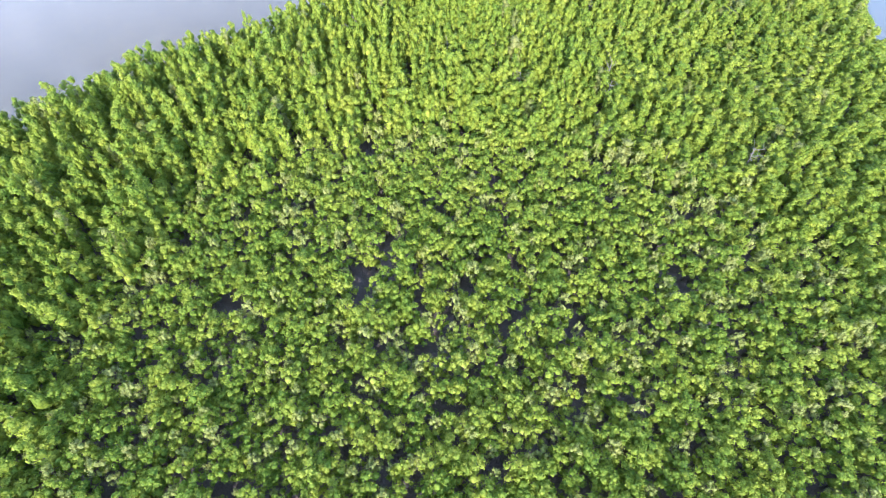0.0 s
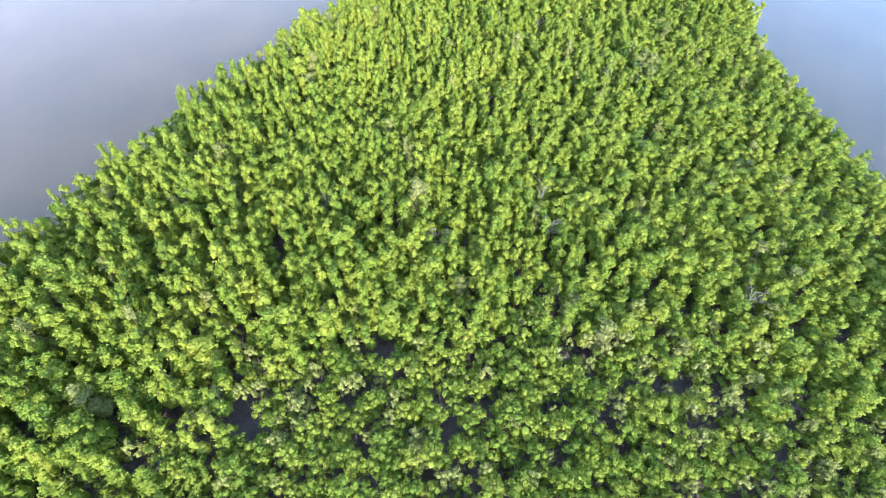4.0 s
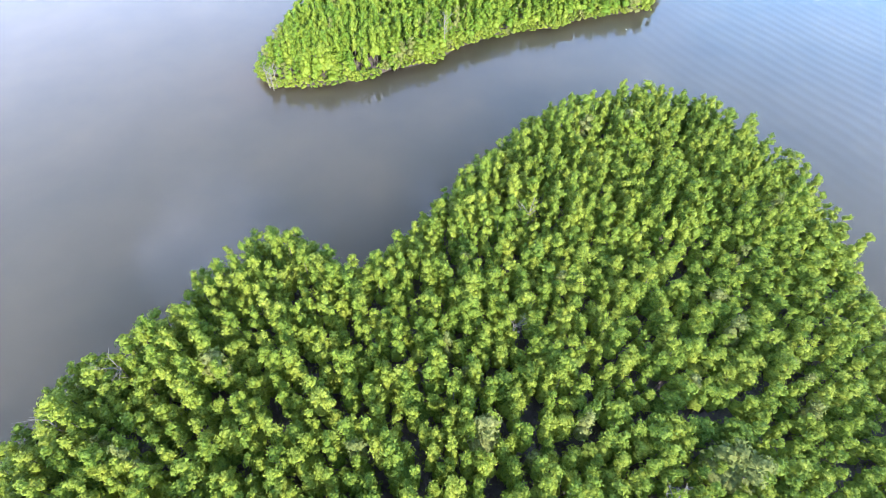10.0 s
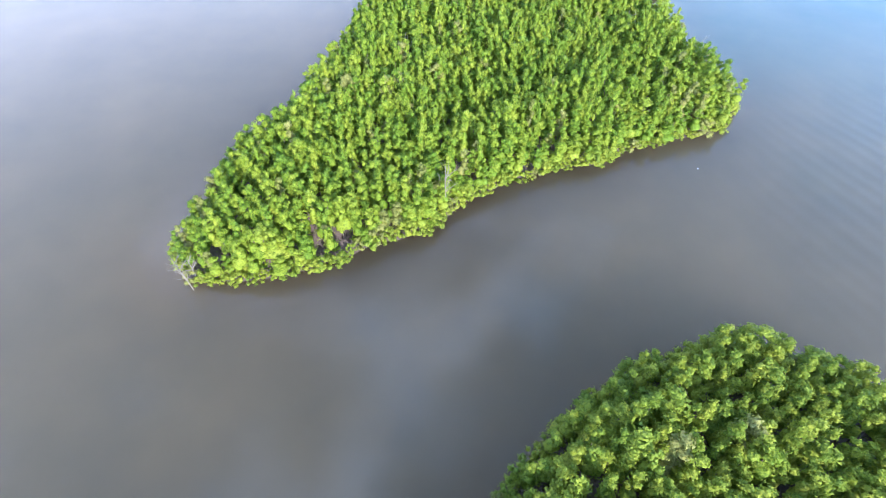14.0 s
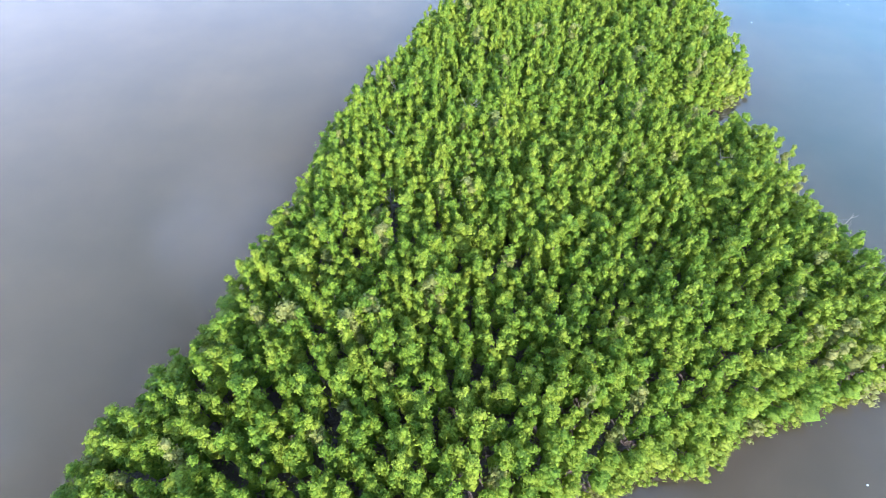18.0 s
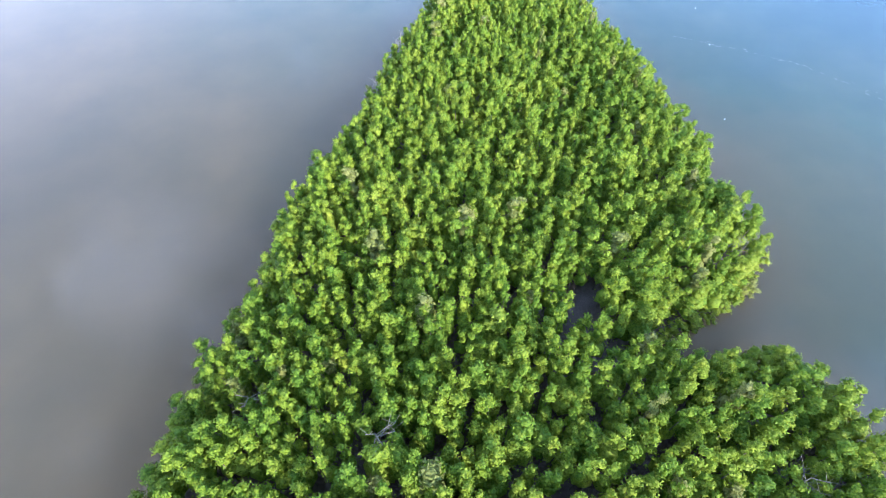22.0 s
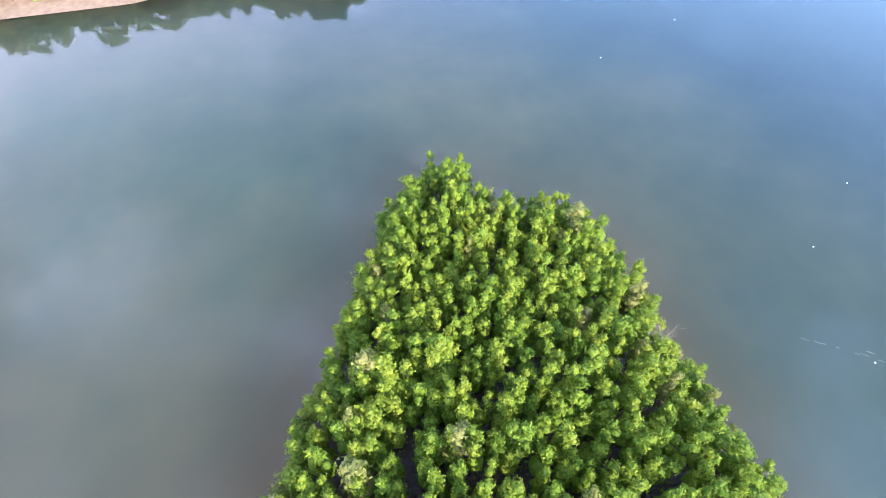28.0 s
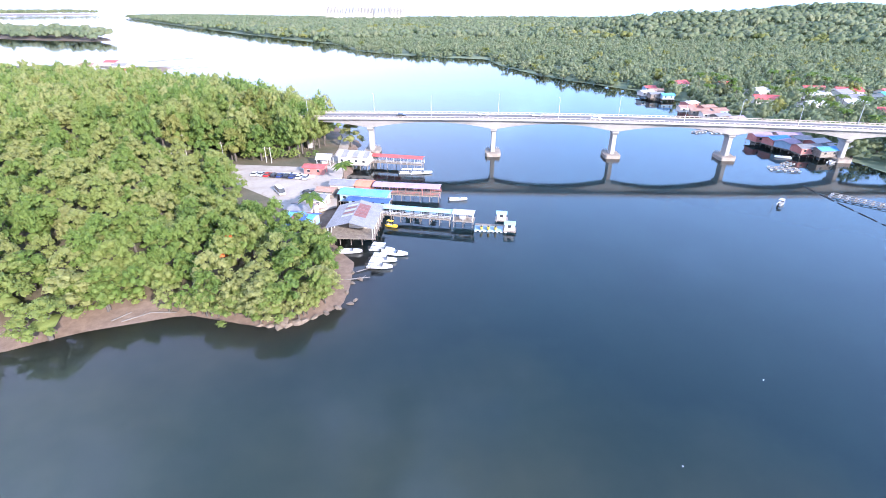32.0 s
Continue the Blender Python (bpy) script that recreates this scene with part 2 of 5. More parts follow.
ROOF_GREY = roofing("grey_sheet_roof", (0.17, 0.165, 0.17), (0.27, 0.26, 0.265), (0.30, 0.27, 0.26))
ROOF_WHITE = roofing("white_sheet_roof", (0.34, 0.34, 0.36), (0.46, 0.46, 0.47), (0.50, 0.46, 0.44))
ROOF_BROWN = roofing("brown_sheet_roof", (0.16, 0.06, 0.05), (0.28, 0.11, 0.09))
ROOF_RED = roofing("red_sheet_roof", (0.42, 0.06, 0.06), (0.58, 0.13, 0.11), (0.32, 0.10, 0.09))
ROOF_ORANGE = roofing("orange_sheet_roof", (0.55, 0.16, 0.08), (0.68, 0.25, 0.14))
ROOF_BLUE = roofing("blue_sheet_roof", (0.06, 0.28, 0.62), (0.16, 0.42, 0.75), (0.20, 0.32, 0.48))
ROOF_DEEPBLUE = roofing("deep_blue_sheet_roof", (0.03, 0.07, 0.36), (0.06, 0.13, 0.48))
ROOF_PALEBLUE = roofing("pale_blue_sheet_roof", (0.24, 0.48, 0.58), (0.36, 0.58, 0.66))
ROOF_PINK = roofing("faded_mauve_sheet_roof", (0.30, 0.20, 0.26), (0.42, 0.31, 0.37), (0.36, 0.22, 0.26))
ROOF_TEAL = roofing("teal_sheet_roof", (0.05, 0.32, 0.36), (0.10, 0.46, 0.50))
ROOF_RUST = roofing("rusty_sheet_roof", (0.24, 0.12, 0.08), (0.42, 0.27, 0.20))
HULL = worn("white_gelcoat", (0.52, 0.52, 0.53), (0.62, 0.62, 0.62), 0.6, 0.25, 0, 5, 0.02, 0.005)
YELLOW = worn("yellow_plastic", (0.70, 0.46, 0.03), (0.80, 0.56, 0.06), 0.8, 0.35, 0, 5, 0.02, 0.005)
WALLPAINT = worn("cream_wall_paint", (0.46, 0.42, 0.36), (0.66, 0.61, 0.54), 0.5, 0.8, 0, 6, 0.1, 0.01, (0.35, 0.29, 0.24))
WALLBLUE = worn("faded_blue_wall", (0.20, 0.32, 0.42), (0.32, 0.44, 0.52), 0.5, 0.8)
WALLRED = worn("faded_red_wall", (0.36, 0.12, 0.10), (0.50, 0.22, 0.18), 0.5, 0.8)
CANVAS = worn("teal_canvas", (0.04, 0.38, 0.40), (0.07, 0.48, 0.50), 0.8, 0.7)
ORANGE = worn("orange_blossom", (0.55, 0.12, 0.03), (0.75, 0.22, 0.05), 0.8, 0.7)


def water_material():
    """Murky estuary water: silt in drifts, green-blue where it is deeper, fine ripples and a patch of boat wake."""
    m, n, l, p = shader("estuary_water", 0.06)
    p.inputs["IOR"].default_value = 1.33
    vec = place_node(n)
    silt = noise_node(n, l, vec, 0.012, 5, 0.6)
    drift = noise_node(n, l, vec, 0.05, 4, 0.5)
    sep = n.new("ShaderNodeSeparateXYZ")
    l.new(vec, sep.inputs[0])
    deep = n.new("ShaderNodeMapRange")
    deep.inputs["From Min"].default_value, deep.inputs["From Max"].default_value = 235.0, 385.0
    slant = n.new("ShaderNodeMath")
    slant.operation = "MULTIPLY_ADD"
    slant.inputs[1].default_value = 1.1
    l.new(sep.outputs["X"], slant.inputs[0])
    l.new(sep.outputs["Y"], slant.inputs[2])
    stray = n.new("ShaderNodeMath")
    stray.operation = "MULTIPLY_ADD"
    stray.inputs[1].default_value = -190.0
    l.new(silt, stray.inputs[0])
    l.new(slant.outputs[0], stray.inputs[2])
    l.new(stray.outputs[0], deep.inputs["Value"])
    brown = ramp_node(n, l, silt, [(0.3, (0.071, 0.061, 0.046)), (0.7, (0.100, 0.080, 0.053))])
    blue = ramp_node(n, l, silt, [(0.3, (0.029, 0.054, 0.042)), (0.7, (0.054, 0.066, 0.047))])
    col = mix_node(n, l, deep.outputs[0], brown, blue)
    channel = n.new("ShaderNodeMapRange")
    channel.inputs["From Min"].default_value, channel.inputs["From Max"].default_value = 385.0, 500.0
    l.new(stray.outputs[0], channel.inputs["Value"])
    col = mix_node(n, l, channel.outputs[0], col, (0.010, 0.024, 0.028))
    # silt stirred up along the islands' shores
    shoal = n.new("ShaderNodeAttribute")
    shoal.attribute_name = "shoal"
    stir = n.new("ShaderNodeMath")
    stir.operation = "MULTIPLY_ADD"
    stir.inputs[1].default_value = 0.9
    stir.inputs[2].default_value = -0.45
    l.new(silt, stir.inputs[0])
    both = n.new("ShaderNodeMath")
    both.operation = "ADD"
    both.use_clamp = True
    l.new(stir.outputs[0], both.inputs[0])
    l.new(shoal.outputs["Fac"], both.inputs[1])
    murk = n.new("ShaderNodeMath")
    murk.operation = "MULTIPLY"
    l.new(both.outputs[0], murk.inputs[0])
    l.new(shoal.outputs["Fac"], murk.inputs[1])
    col = mix_node(n, l, murk.outputs[0], col, (0.105, 0.074, 0.046))
    col = mix_node(n, l, 0.6, col, ramp_node(n, l, drift, [(0.3, (0.72, 0.78, 0.82)), (0.7, (1.0, 0.98, 0.95))]), "MULTIPLY")
    l.new(col, p.inputs["Base Color"])
    p.inputs["Subsurface Weight"].default_value = 1.0
    p.inputs["Subsurface Radius"].default_value = (1.0, 1.0, 0.9)
    p.inputs["Subsurface Scale"].default_value = 400.0
    ripple = noise_node(n, l, vec, 0.9, 3, 0.6)
    turn = n.new("ShaderNodeMapping")
    turn.inputs["Rotation"].default_value = (0, 0, radians(-25))
    l.new(vec, turn.inputs["Vector"])
    wake = n.new("ShaderNodeTexWave")
    wake.inputs["Scale"].default_value = 0.09
    wake.inputs["Distortion"].default_value = 4.0
    wake.inputs["Detail"].default_value = 1.0
    wake.inputs["Detail Scale"].default_value = 0.4
    l.new(turn.outputs[0], wake.inputs["Vector"])
    far = n.new("ShaderNodeVectorMath")
    far.operation = "DISTANCE"
    far.inputs[1].default_value = (94, 234, 0)
    l.new(vec, far.inputs[0])
    mask = n.new("ShaderNodeMapRange")
    mask.inputs["From Min"].default_value, mask.inputs["From Max"].default_value = 22.0, 68.0
    mask.inputs["To Min"].default_value, mask.inputs["To Max"].default_value = 3.4, 0.0
    l.new(far.outputs["Value"], mask.inputs["Value"])
    rise = n.new("ShaderNodeMath")
    rise.operation = "MULTIPLY_ADD"
    l.new(wake.outputs["Fac"], rise.inputs[0])
    l.new(mask.outputs[0], rise.inputs[1])
    l.new(ripple, rise.inputs[2])
    bump_node(n, l, rise.outputs[0], 0.12, 0.05, p)
    return m


WATER = water_material()
UNDERGROWTH = worn("forest_undergrowth", (0.10, 0.14, 0.07), (0.17, 0.20, 0.12), 0.03, 0.95, 0, 9, 0.6, 0.5)
FOAM = worn("river_foam", (0.085, 0.085, 0.08), (0.14, 0.135, 0.13), 2.0, 0.8, 0, 4, 0.2, 0.01)


# ---- building blocks ----
def link_mesh(name, bm, material, parent=None, label="", loc=None, smooth=False):
    me = bpy.data.meshes.new(name)
    if smooth:
        for f in bm.faces:
            f.smooth = True
    bm.to_mesh(me)
    bm.free()
    for one in material if isinstance(material, (list, tuple)) else [material]:
        me.materials.append(one)
    ob = new(name, me)
    if parent is not None:
        ob.parent = parent
    if loc is not None:
        ob.location = loc
    if label:
        ob["label"] = label
    return ob


def part(name, bm, material, parent, label="", smooth=False):
    return link_mesh(name, bm, material, parent, label, smooth=smooth)


def thing(name, m, label, category, group="", kind=""):
    """An Empty at the base of a thing; its parts are built in its own space."""
    ob = new(name)
    ob.matrix_world = m
    ob.empty_display_size = 0.3
    return tagged(ob, label, category, group, kind)


def box(bm, x0, x1, y0, y1, z0, z1, m=None, mat=0, bevel=0.0):
    made = bmesh.ops.create_cube(bm, size=1.0)
    vs = made["verts"]
    for v in vs:
        v.co = Vector(((x0 + x1) / 2 + v.co.x * (x1 - x0), (y0 + y1) / 2 + v.co.y * (y1 - y0), (z0 + z1) / 2 + v.co.z * (z1 - z0)))
    if bevel:
        edges = list({e for v in vs for e in v.link_edges})
        out = bmesh.ops.bevel(bm, geom=edges, offset=bevel, segments=1, affect="EDGES")
        vs = list({v for f in out["faces"] for v in f.verts} | {v for v in vs if v.is_valid})
    if m is not None:
        for v in vs:
            v.co = m @ v.co
    for f in {f for v in vs for f in v.link_faces}:
        f.material_index = mat
    return vs


def one_box(*args, **kw):
    bm = bmesh.new()
    box(bm, *args, **kw)
    return bm


def rod(bm, a, b, r0, r1, sides=6, mat=0):
    """A tapered round bar from a to b."""
    a, b = Vector(a), Vector(b)
    q = (b - a).to_track_quat("Z", "Y").to_matrix()
    rings = []
    for end, r in ((a, r0), (b, r1)):
        rings.append([bm.verts.new(end + q @ Vector((r * math.cos(k * math.tau / sides), r * math.sin(k * math.tau / sides), 0))) for k in range(sides)])
    for k in range(sides):
        bm.faces.new((rings[0][k], rings[0][(k + 1) % sides], rings[1][(k + 1) % sides], rings[1][k])).material_index = mat
    bm.faces.new(rings[1]).material_index = mat
    bm.faces.new(rings[0][::-1]).material_index = mat


def one_rod(a, b, r0, r1, sides=6):
    bm = bmesh.new()
    rod(bm, a, b, r0, r1, sides)
    return bm


def prism(bm, outline, z0, z1, m=None, mat=0):
    """An upright prism over an outline in x and y."""
    low = [bm.verts.new((x, y, z0)) for x, y in outline]
    top = [bm.verts.new((x, y, z1)) for x, y in outline]
    k = len(outline)
    fs = [bm.faces.new(top), bm.faces.new(low[::-1])]
    fs += [bm.faces.new((low[i], low[(i + 1) % k], top[(i + 1) % k], top[i])) for i in range(k)]
    for f in fs:
        f.material_index = mat
    if m is not None:
        for v in low + top:
            v.co = m @ v.co


def inside(points, poly):
    x, y = points[:, 0], points[:, 1]
    hit = np.zeros(len(points), bool)
    for (ax, ay), (bx, by) in zip(poly, poly[1:] + poly[:1]):
        cross = ((ay > y) != (by > y)) & (x < (bx - ax) * (y - ay) / (by - ay + 1e-12) + ax)
        hit ^= cross
    return hit


def edge_gap(points, poly):
    """How far each point lies inside the outline; negative outside."""
    best = np.full(len(points), 1e9)
    for a, b in zip(poly, poly[1:] + poly[:1]):
        a, b = np.array(a, float), np.array(b, float)
        d = b - a
        u = np.clip(((points - a) @ d) / (d @ d + 1e-12), 0, 1)
        best = np.minimum(best, np.linalg.norm(points - a - u[:, None] * d, axis=1))
    return np.where(inside(points, poly), best, -best)


def wobble(points, size, seed):
    """Soft random relief between -1 and 1 from a few crossing waves."""
    rng = np.random.default_rng(seed)
    out = np.zeros(len(points))
    for k in range(7):
        a, s = rng.uniform(0, math.tau), rng.uniform(0.5, 2.0)
        out += np.sin((points @ [math.cos(a), math.sin(a)]) * math.tau / size * s + rng.uniform(0, 6.28))
    return out / 4.0


def raw_mesh(name, verts, faces_loops, face_size, mats, mat_index=None, tint=None):
    """A mesh straight from arrays: faces of one or several sizes."""
    me = bpy.data.meshes.new(name)
    me.vertices.add(len(verts))
    me.vertices.foreach_set("co", np.ascontiguousarray(verts, np.float32).ravel())
    loops = np.ascontiguousarray(faces_loops, np.int32).ravel()
    me.loops.add(len(loops))
    me.loops.foreach_set("vertex_index", loops)
    sizes = np.asarray(face_size, np.int32)
    starts = np.concatenate([[0], np.cumsum(sizes)[:-1]]).astype(np.int32)
    me.polygons.add(len(sizes))
    me.polygons.foreach_set("loop_start", starts)
    me.polygons.foreach_set("loop_total", sizes)
    for one in mats:
        me.materials.append(one)
    if mat_index is not None:
        me.polygons.foreach_set("material_index", np.asarray(mat_index, np.int32))
    me.update(calc_edges=True)
    if tint is not None:
        at = me.attributes.new("tint", "FLOAT", "POINT")
        at.data.foreach_set("value", np.asarray(tint, np.float32))
    me.validate()
    return me


def land(name, poly, step, height, material, pad=8.0):
    """A sheet of ground over an outline, that dips under the water past its edge."""
    p = np.array(poly)
    xs = np.arange(p[:, 0].min() - pad, p[:, 0].max() + pad + step, step)
    ys = np.arange(p[:, 1].min() - pad, p[:, 1].max() + pad + step, step)
    gx, gy = np.meshgrid(xs, ys)
    pts = np.stack([gx.ravel(), gy.ravel()], 1)
    gap = edge_gap(pts, poly)
    z = height(pts, gap)
    verts = np.column_stack([pts, z])
    nx, ny = len(xs), len(ys)
    i = (np.arange(ny - 1)[:, None] * nx + np.arange(nx - 1)[None]).ravel()
    quads = np.stack([i, i + 1, i + nx + 1, i + nx], 1)
    quads = quads[(gap[quads] > -pad).any(1)]
    used, inv = np.unique(quads, return_inverse=True)
    me = raw_mesh(name, verts[used], inv.reshape(-1, 4), np.full(len(quads), 4), [material])
    me.polygons.foreach_set("use_smooth", np.ones(len(me.polygons), bool))
    return new(name, me)


# ---- trees ----
def unit(v):
    return v / np.maximum(np.linalg.norm(v, axis=-1, keepdims=True), 1e-9)


ICO_V = unit(np.array([(-1, 1.618, 0), (1, 1.618, 0), (-1, -1.618, 0), (1, -1.618, 0), (0, -1, 1.618), (0, 1, 1.618), (0, -1, -1.618), (0, 1, -1.618), (1.618, 0, -1), (1.618, 0, 1), (-1.618, 0, -1), (-1.618, 0, 1)], float))
ICO_F = np.array([(a, b, c) for a in range(12) for b in range(a + 1, 12) for c in range(b + 1, 12) if max(np.linalg.norm(ICO_V[a] - ICO_V[b]), np.linalg.norm(ICO_V[b] - ICO_V[c]), np.linalg.norm(ICO_V[a] - ICO_V[c])) < 1.1])
for k, (a, b, c) in enumerate(ICO_F):
    if np.dot(np.cross(ICO_V[b] - ICO_V[a], ICO_V[c] - ICO_V[a]), ICO_V[a]) < 0:
        ICO_F[k] = (a, c, b)


def upper(v, f, low):
    """The part of a sphere of triangles above a height; what hangs below is never seen from the air."""
    f = f[v[f].mean(1)[:, 2] > low]
    used, back = np.unique(f, return_inverse=True)
    return v[used], back.reshape(-1, 3)


ICO_TOP = upper(ICO_V, ICO_F, -0.45)


class Shape:
    """Arrays of a crown or trunk: points, triangles and four-sided leaves."""

    def __init__(self):
        self.v, self.t, self.q, self.count = [], [], [], 0

    def add(self, verts, tris=None, quads=None):
        self.v.append(np.asarray(verts, float))
        if tris is not None:
            self.t.append(np.asarray(tris) + self.count)
        if quads is not None:
            self.q.append(np.asarray(quads) + self.count)
        self.count += len(verts)

    def done(self):
        v = np.concatenate(self.v)
        t = np.concatenate(self.t) if self.t else np.zeros((0, 3), int)
        q = np.concatenate(self.q) if self.q else np.zeros((0, 4), int)
        return v, t, q


def leaves(shape, rng, centre, radius, count, size, flat=1.0, low=-0.55, out=1.0):
    """Leaf sprays round one bough: pointed blades that face outwards, more or less."""
    d = unit(rng.normal(size=(count, 3)))
    d[:, 2] = np.where(d[:, 2] < low, -d[:, 2], d[:, 2])
    at = centre + d * radius * rng.uniform(0.72, 1.16, (count, 1)) * [1, 1, flat]
    nrm = unit(d * out + rng.normal(size=(count, 3)) * 0.6 + [0, 0, 0.1])
    u = unit(np.cross(nrm, rng.normal(size=(count, 3))))
    w = np.cross(nrm, u)
    s = size * rng.uniform(0.65, 1.35, (count, 1))
    blade = np.stack([at + u * s, at - u * s * 0.6 + w * s * 0.7, at - u * s * 0.6 - w * s * 0.7], 1).reshape(-1, 3)
    shape.add(blade, tris=np.arange(count * 3).reshape(-1, 3))


def core(shape, rng, centre, radius, flat=1.0):
    """A leafy bough as an uneven, faceted mass."""
    v, f = ICO_V, ICO_F
    shape.add(centre + v * radius * rng.uniform(0.62, 1.12, (len(v), 1)) * [1, 1, flat], tris=f)


def stem(shape, a, b, r0, r1, sides=5):
    a, b = np.array(a, float), np.array(b, float)
    ax = unit(b - a)
    u = unit(np.cross(ax, [0.31, 0.87, 0.2]))
    w = np.cross(ax, u)
    ang = np.arange(sides) * math.tau / sides
    ring = np.cos(ang)[:, None] * u + np.sin(ang)[:, None] * w
    k = np.arange(sides)
    shape.add(np.concatenate([a + ring * r0, b + ring * r1]), quads=np.stack([k, (k + 1) % sides, sides + (k + 1) % sides, sides + k], 1))


def lobe(shape, rng, centre, radius, tall=1.0):
    """A rounded, knobbly clump of foliage."""
    v, f = ICO_TOP
    a = rng.uniform(0, 6.28)
    turn = np.array([[math.cos(a), -math.sin(a), 0], [math.sin(a), math.cos(a), 0], [0, 0, 1]])
    shape.add(centre + (v @ turn.T) * radius * rng.uniform(0.8, 1.14, (len(v), 1)) * [1, 1, tall], tris=f)


def mangrove_shape(seed, per_lobe, leaf):
    """A slim mangrove, 10 m tall: a thin stem and an upright crown of rounded clumps that reaches far down."""
    rng = np.random.default_rng(seed)
    trunk, crown = Shape(), Shape()
    lean = rng.normal(size=2) * 0.25
    stem(trunk, (0, 0, -0.4), (lean[0] * 0.6, lean[1] * 0.6, 7.0), 0.12, 0.05, 3)
    turn = rng.uniform(0, 6.28)
    tops = rng.uniform(-0.45, 0.2, 4)
    for k, (z, spread, r, tall) in enumerate(((9.1, 0.12, 0.56, 1.35), (8.35, 0.40, 0.54, 1.4), (7.8, 0.46, 0.55, 1.4), (6.9, 0.38, 0.64, 1.6), (5.6, 0.3, 0.9, 1.6), (3.6, 0.3, 1.45, 1.4))):
        a = turn + k * 2.25 + rng.uniform(-0.5, 0.5)
        s = spread * rng.uniform(0.7, 1.3)
        c = np.array([math.cos(a) * s + lean[0], math.sin(a) * s + lean[1], z + (tops[k] if k < 4 else rng.uniform(-0.3, 0.3))])
        r = r * rng.uniform(0.85, 1.15)
        lobe(crown, rng, c, r * 0.74, tall)
        leaves(crown, rng, c, r * 0.98, per_lobe, leaf, tall, -0.1, 1.0)
    return trunk.done(), crown.done()


def dome_shape(seed, radius, height, boughs, per_bough, leaf, low=0.45, limbs=0):
    """A broad crown of many boughs on a forked stem."""
    rng = np.random.default_rng(seed)
    trunk, crown = Shape(), Shape()
    fork = height * rng.uniform(0.35, 0.5)
    stem(trunk, (0, 0, -0.5), (0, 0, fork), radius * 0.085, radius * 0.06, 5)
    for k in range(boughs):
        u, a = (k + 0.5) / boughs, k * 2.39996 + rng.uniform(-0.4, 0.4)
        rad = math.sqrt(u) * radius * rng.uniform(0.66, 0.86)
        top = height * (1 - (1 - low) * (rad / radius) ** 2) * rng.uniform(0.88, 1.04)
        r = radius * rng.uniform(0.75, 1.2) * 0.95 / math.sqrt(boughs)
        c = np.array([math.cos(a) * rad, math.sin(a) * rad, top - r * 0.8])
        lobe(crown, rng, c, r * 0.7)
        leaves(crown, rng, c, r, per_bough, leaf, 1.0, -0.3, 1.0)
        if k < limbs:
            stem(trunk, (0, 0, fork * rng.uniform(0.7, 1)), c - [0, 0, r * 0.3], radius * 0.035, radius * 0.015, 4)
    core(crown, rng, np.array([0, 0, height * 0.44]), radius * 0.42, 0.6)
    return trunk.done(), crown.done()


def bare_shape(seed, height=9.0):
    """A dead tree: grey stem with broken limbs."""
    rng = np.random.default_rng(seed)
    s = Shape()
    stem(s, (0, 0, -0.4), (0.3, 0.1, height * 0.8), 0.16, 0.06)
    for k in range(11):
        z = height * rng.uniform(0.4, 0.8)
        a = rng.uniform(0, math.tau)
        l = rng.uniform(0.9, 2.0)
        tip = np.array([math.cos(a) * l, math.sin(a) * l, z + rng.uniform(0.6, 1.8)])
        stem(s, (0.25 * z / height, 0.1, z), tip, 0.06, 0.025, 4)
        for j in range(3):
            stem(s, tip - (tip - [0, 0, z]) * 0.4 * rng.uniform(0, 1), tip + rng.normal(size=3) * 0.55 + [0, 0, 0.3], 0.025, 0.012, 3)
    return s.done()


def shape_mesh(name, shp, mat):
    v, t, q = shp
    loops = np.concatenate([t.ravel(), q.ravel()])
    slots = np.r_[np.zeros(len(t), int), np.zeros(len(q), int)]
    return raw_mesh(name, v, loops, np.r_[np.full(len(t), 3), np.full(len(q), 4)], [mat], slots)


def grove(name, shapes, rows, mats, label, category):
    """Many trees that nobody counts, as one mesh. rows: shape number, x, y, z, turn, width, height, tint, foliage slot.
    Slot 0 of mats is bark."""
    V, T, Q, MT, MQ, TI = [], [], [], [], [], []
    n = 0
    rows = np.asarray(rows, float)
    for k, pair in enumerate(shapes):
        mine = rows[rows[:, 0] == k]
        if not len(mine):
            continue
        for slot, (v, t, q) in enumerate(pair):
            c, s = np.cos(mine[:, 4])[:, None], np.sin(mine[:, 4])[:, None]
            x = (v[None, :, 0] * c - v[None, :, 1] * s) * mine[:, 5][:, None] + mine[:, 1][:, None]
            y = (v[None, :, 0] * s + v[None, :, 1] * c) * mine[:, 5][:, None] + mine[:, 2][:, None]
            z = v[None, :, 2] * mine[:, 6][:, None] + mine[:, 3][:, None]
            V.append(np.stack([x, y, z], -1).reshape(-1, 3))
            off = n + np.arange(len(mine)) * len(v)
            T.append((t[None] + off[:, None, None]).reshape(-1, 3))
            Q.append((q[None] + off[:, None, None]).reshape(-1, 4))
            m = mine[:, 8] if slot else np.zeros(len(mine))
            MT.append(np.repeat(m, len(t)))
            MQ.append(np.repeat(m, len(q)))
            TI.append(np.repeat(mine[:, 7], len(v)))
            n += len(mine) * len(v)
    T, Q = np.concatenate(T), np.concatenate(Q)
    me = raw_mesh(name, np.concatenate(V), np.concatenate([T.ravel(), Q.ravel()]), np.r_[np.full(len(T), 3), np.full(len(Q), 4)], mats, np.concatenate(MT + MQ), np.concatenate(TI))
    return tagged(new(name, me), label, category, kind="stuff")


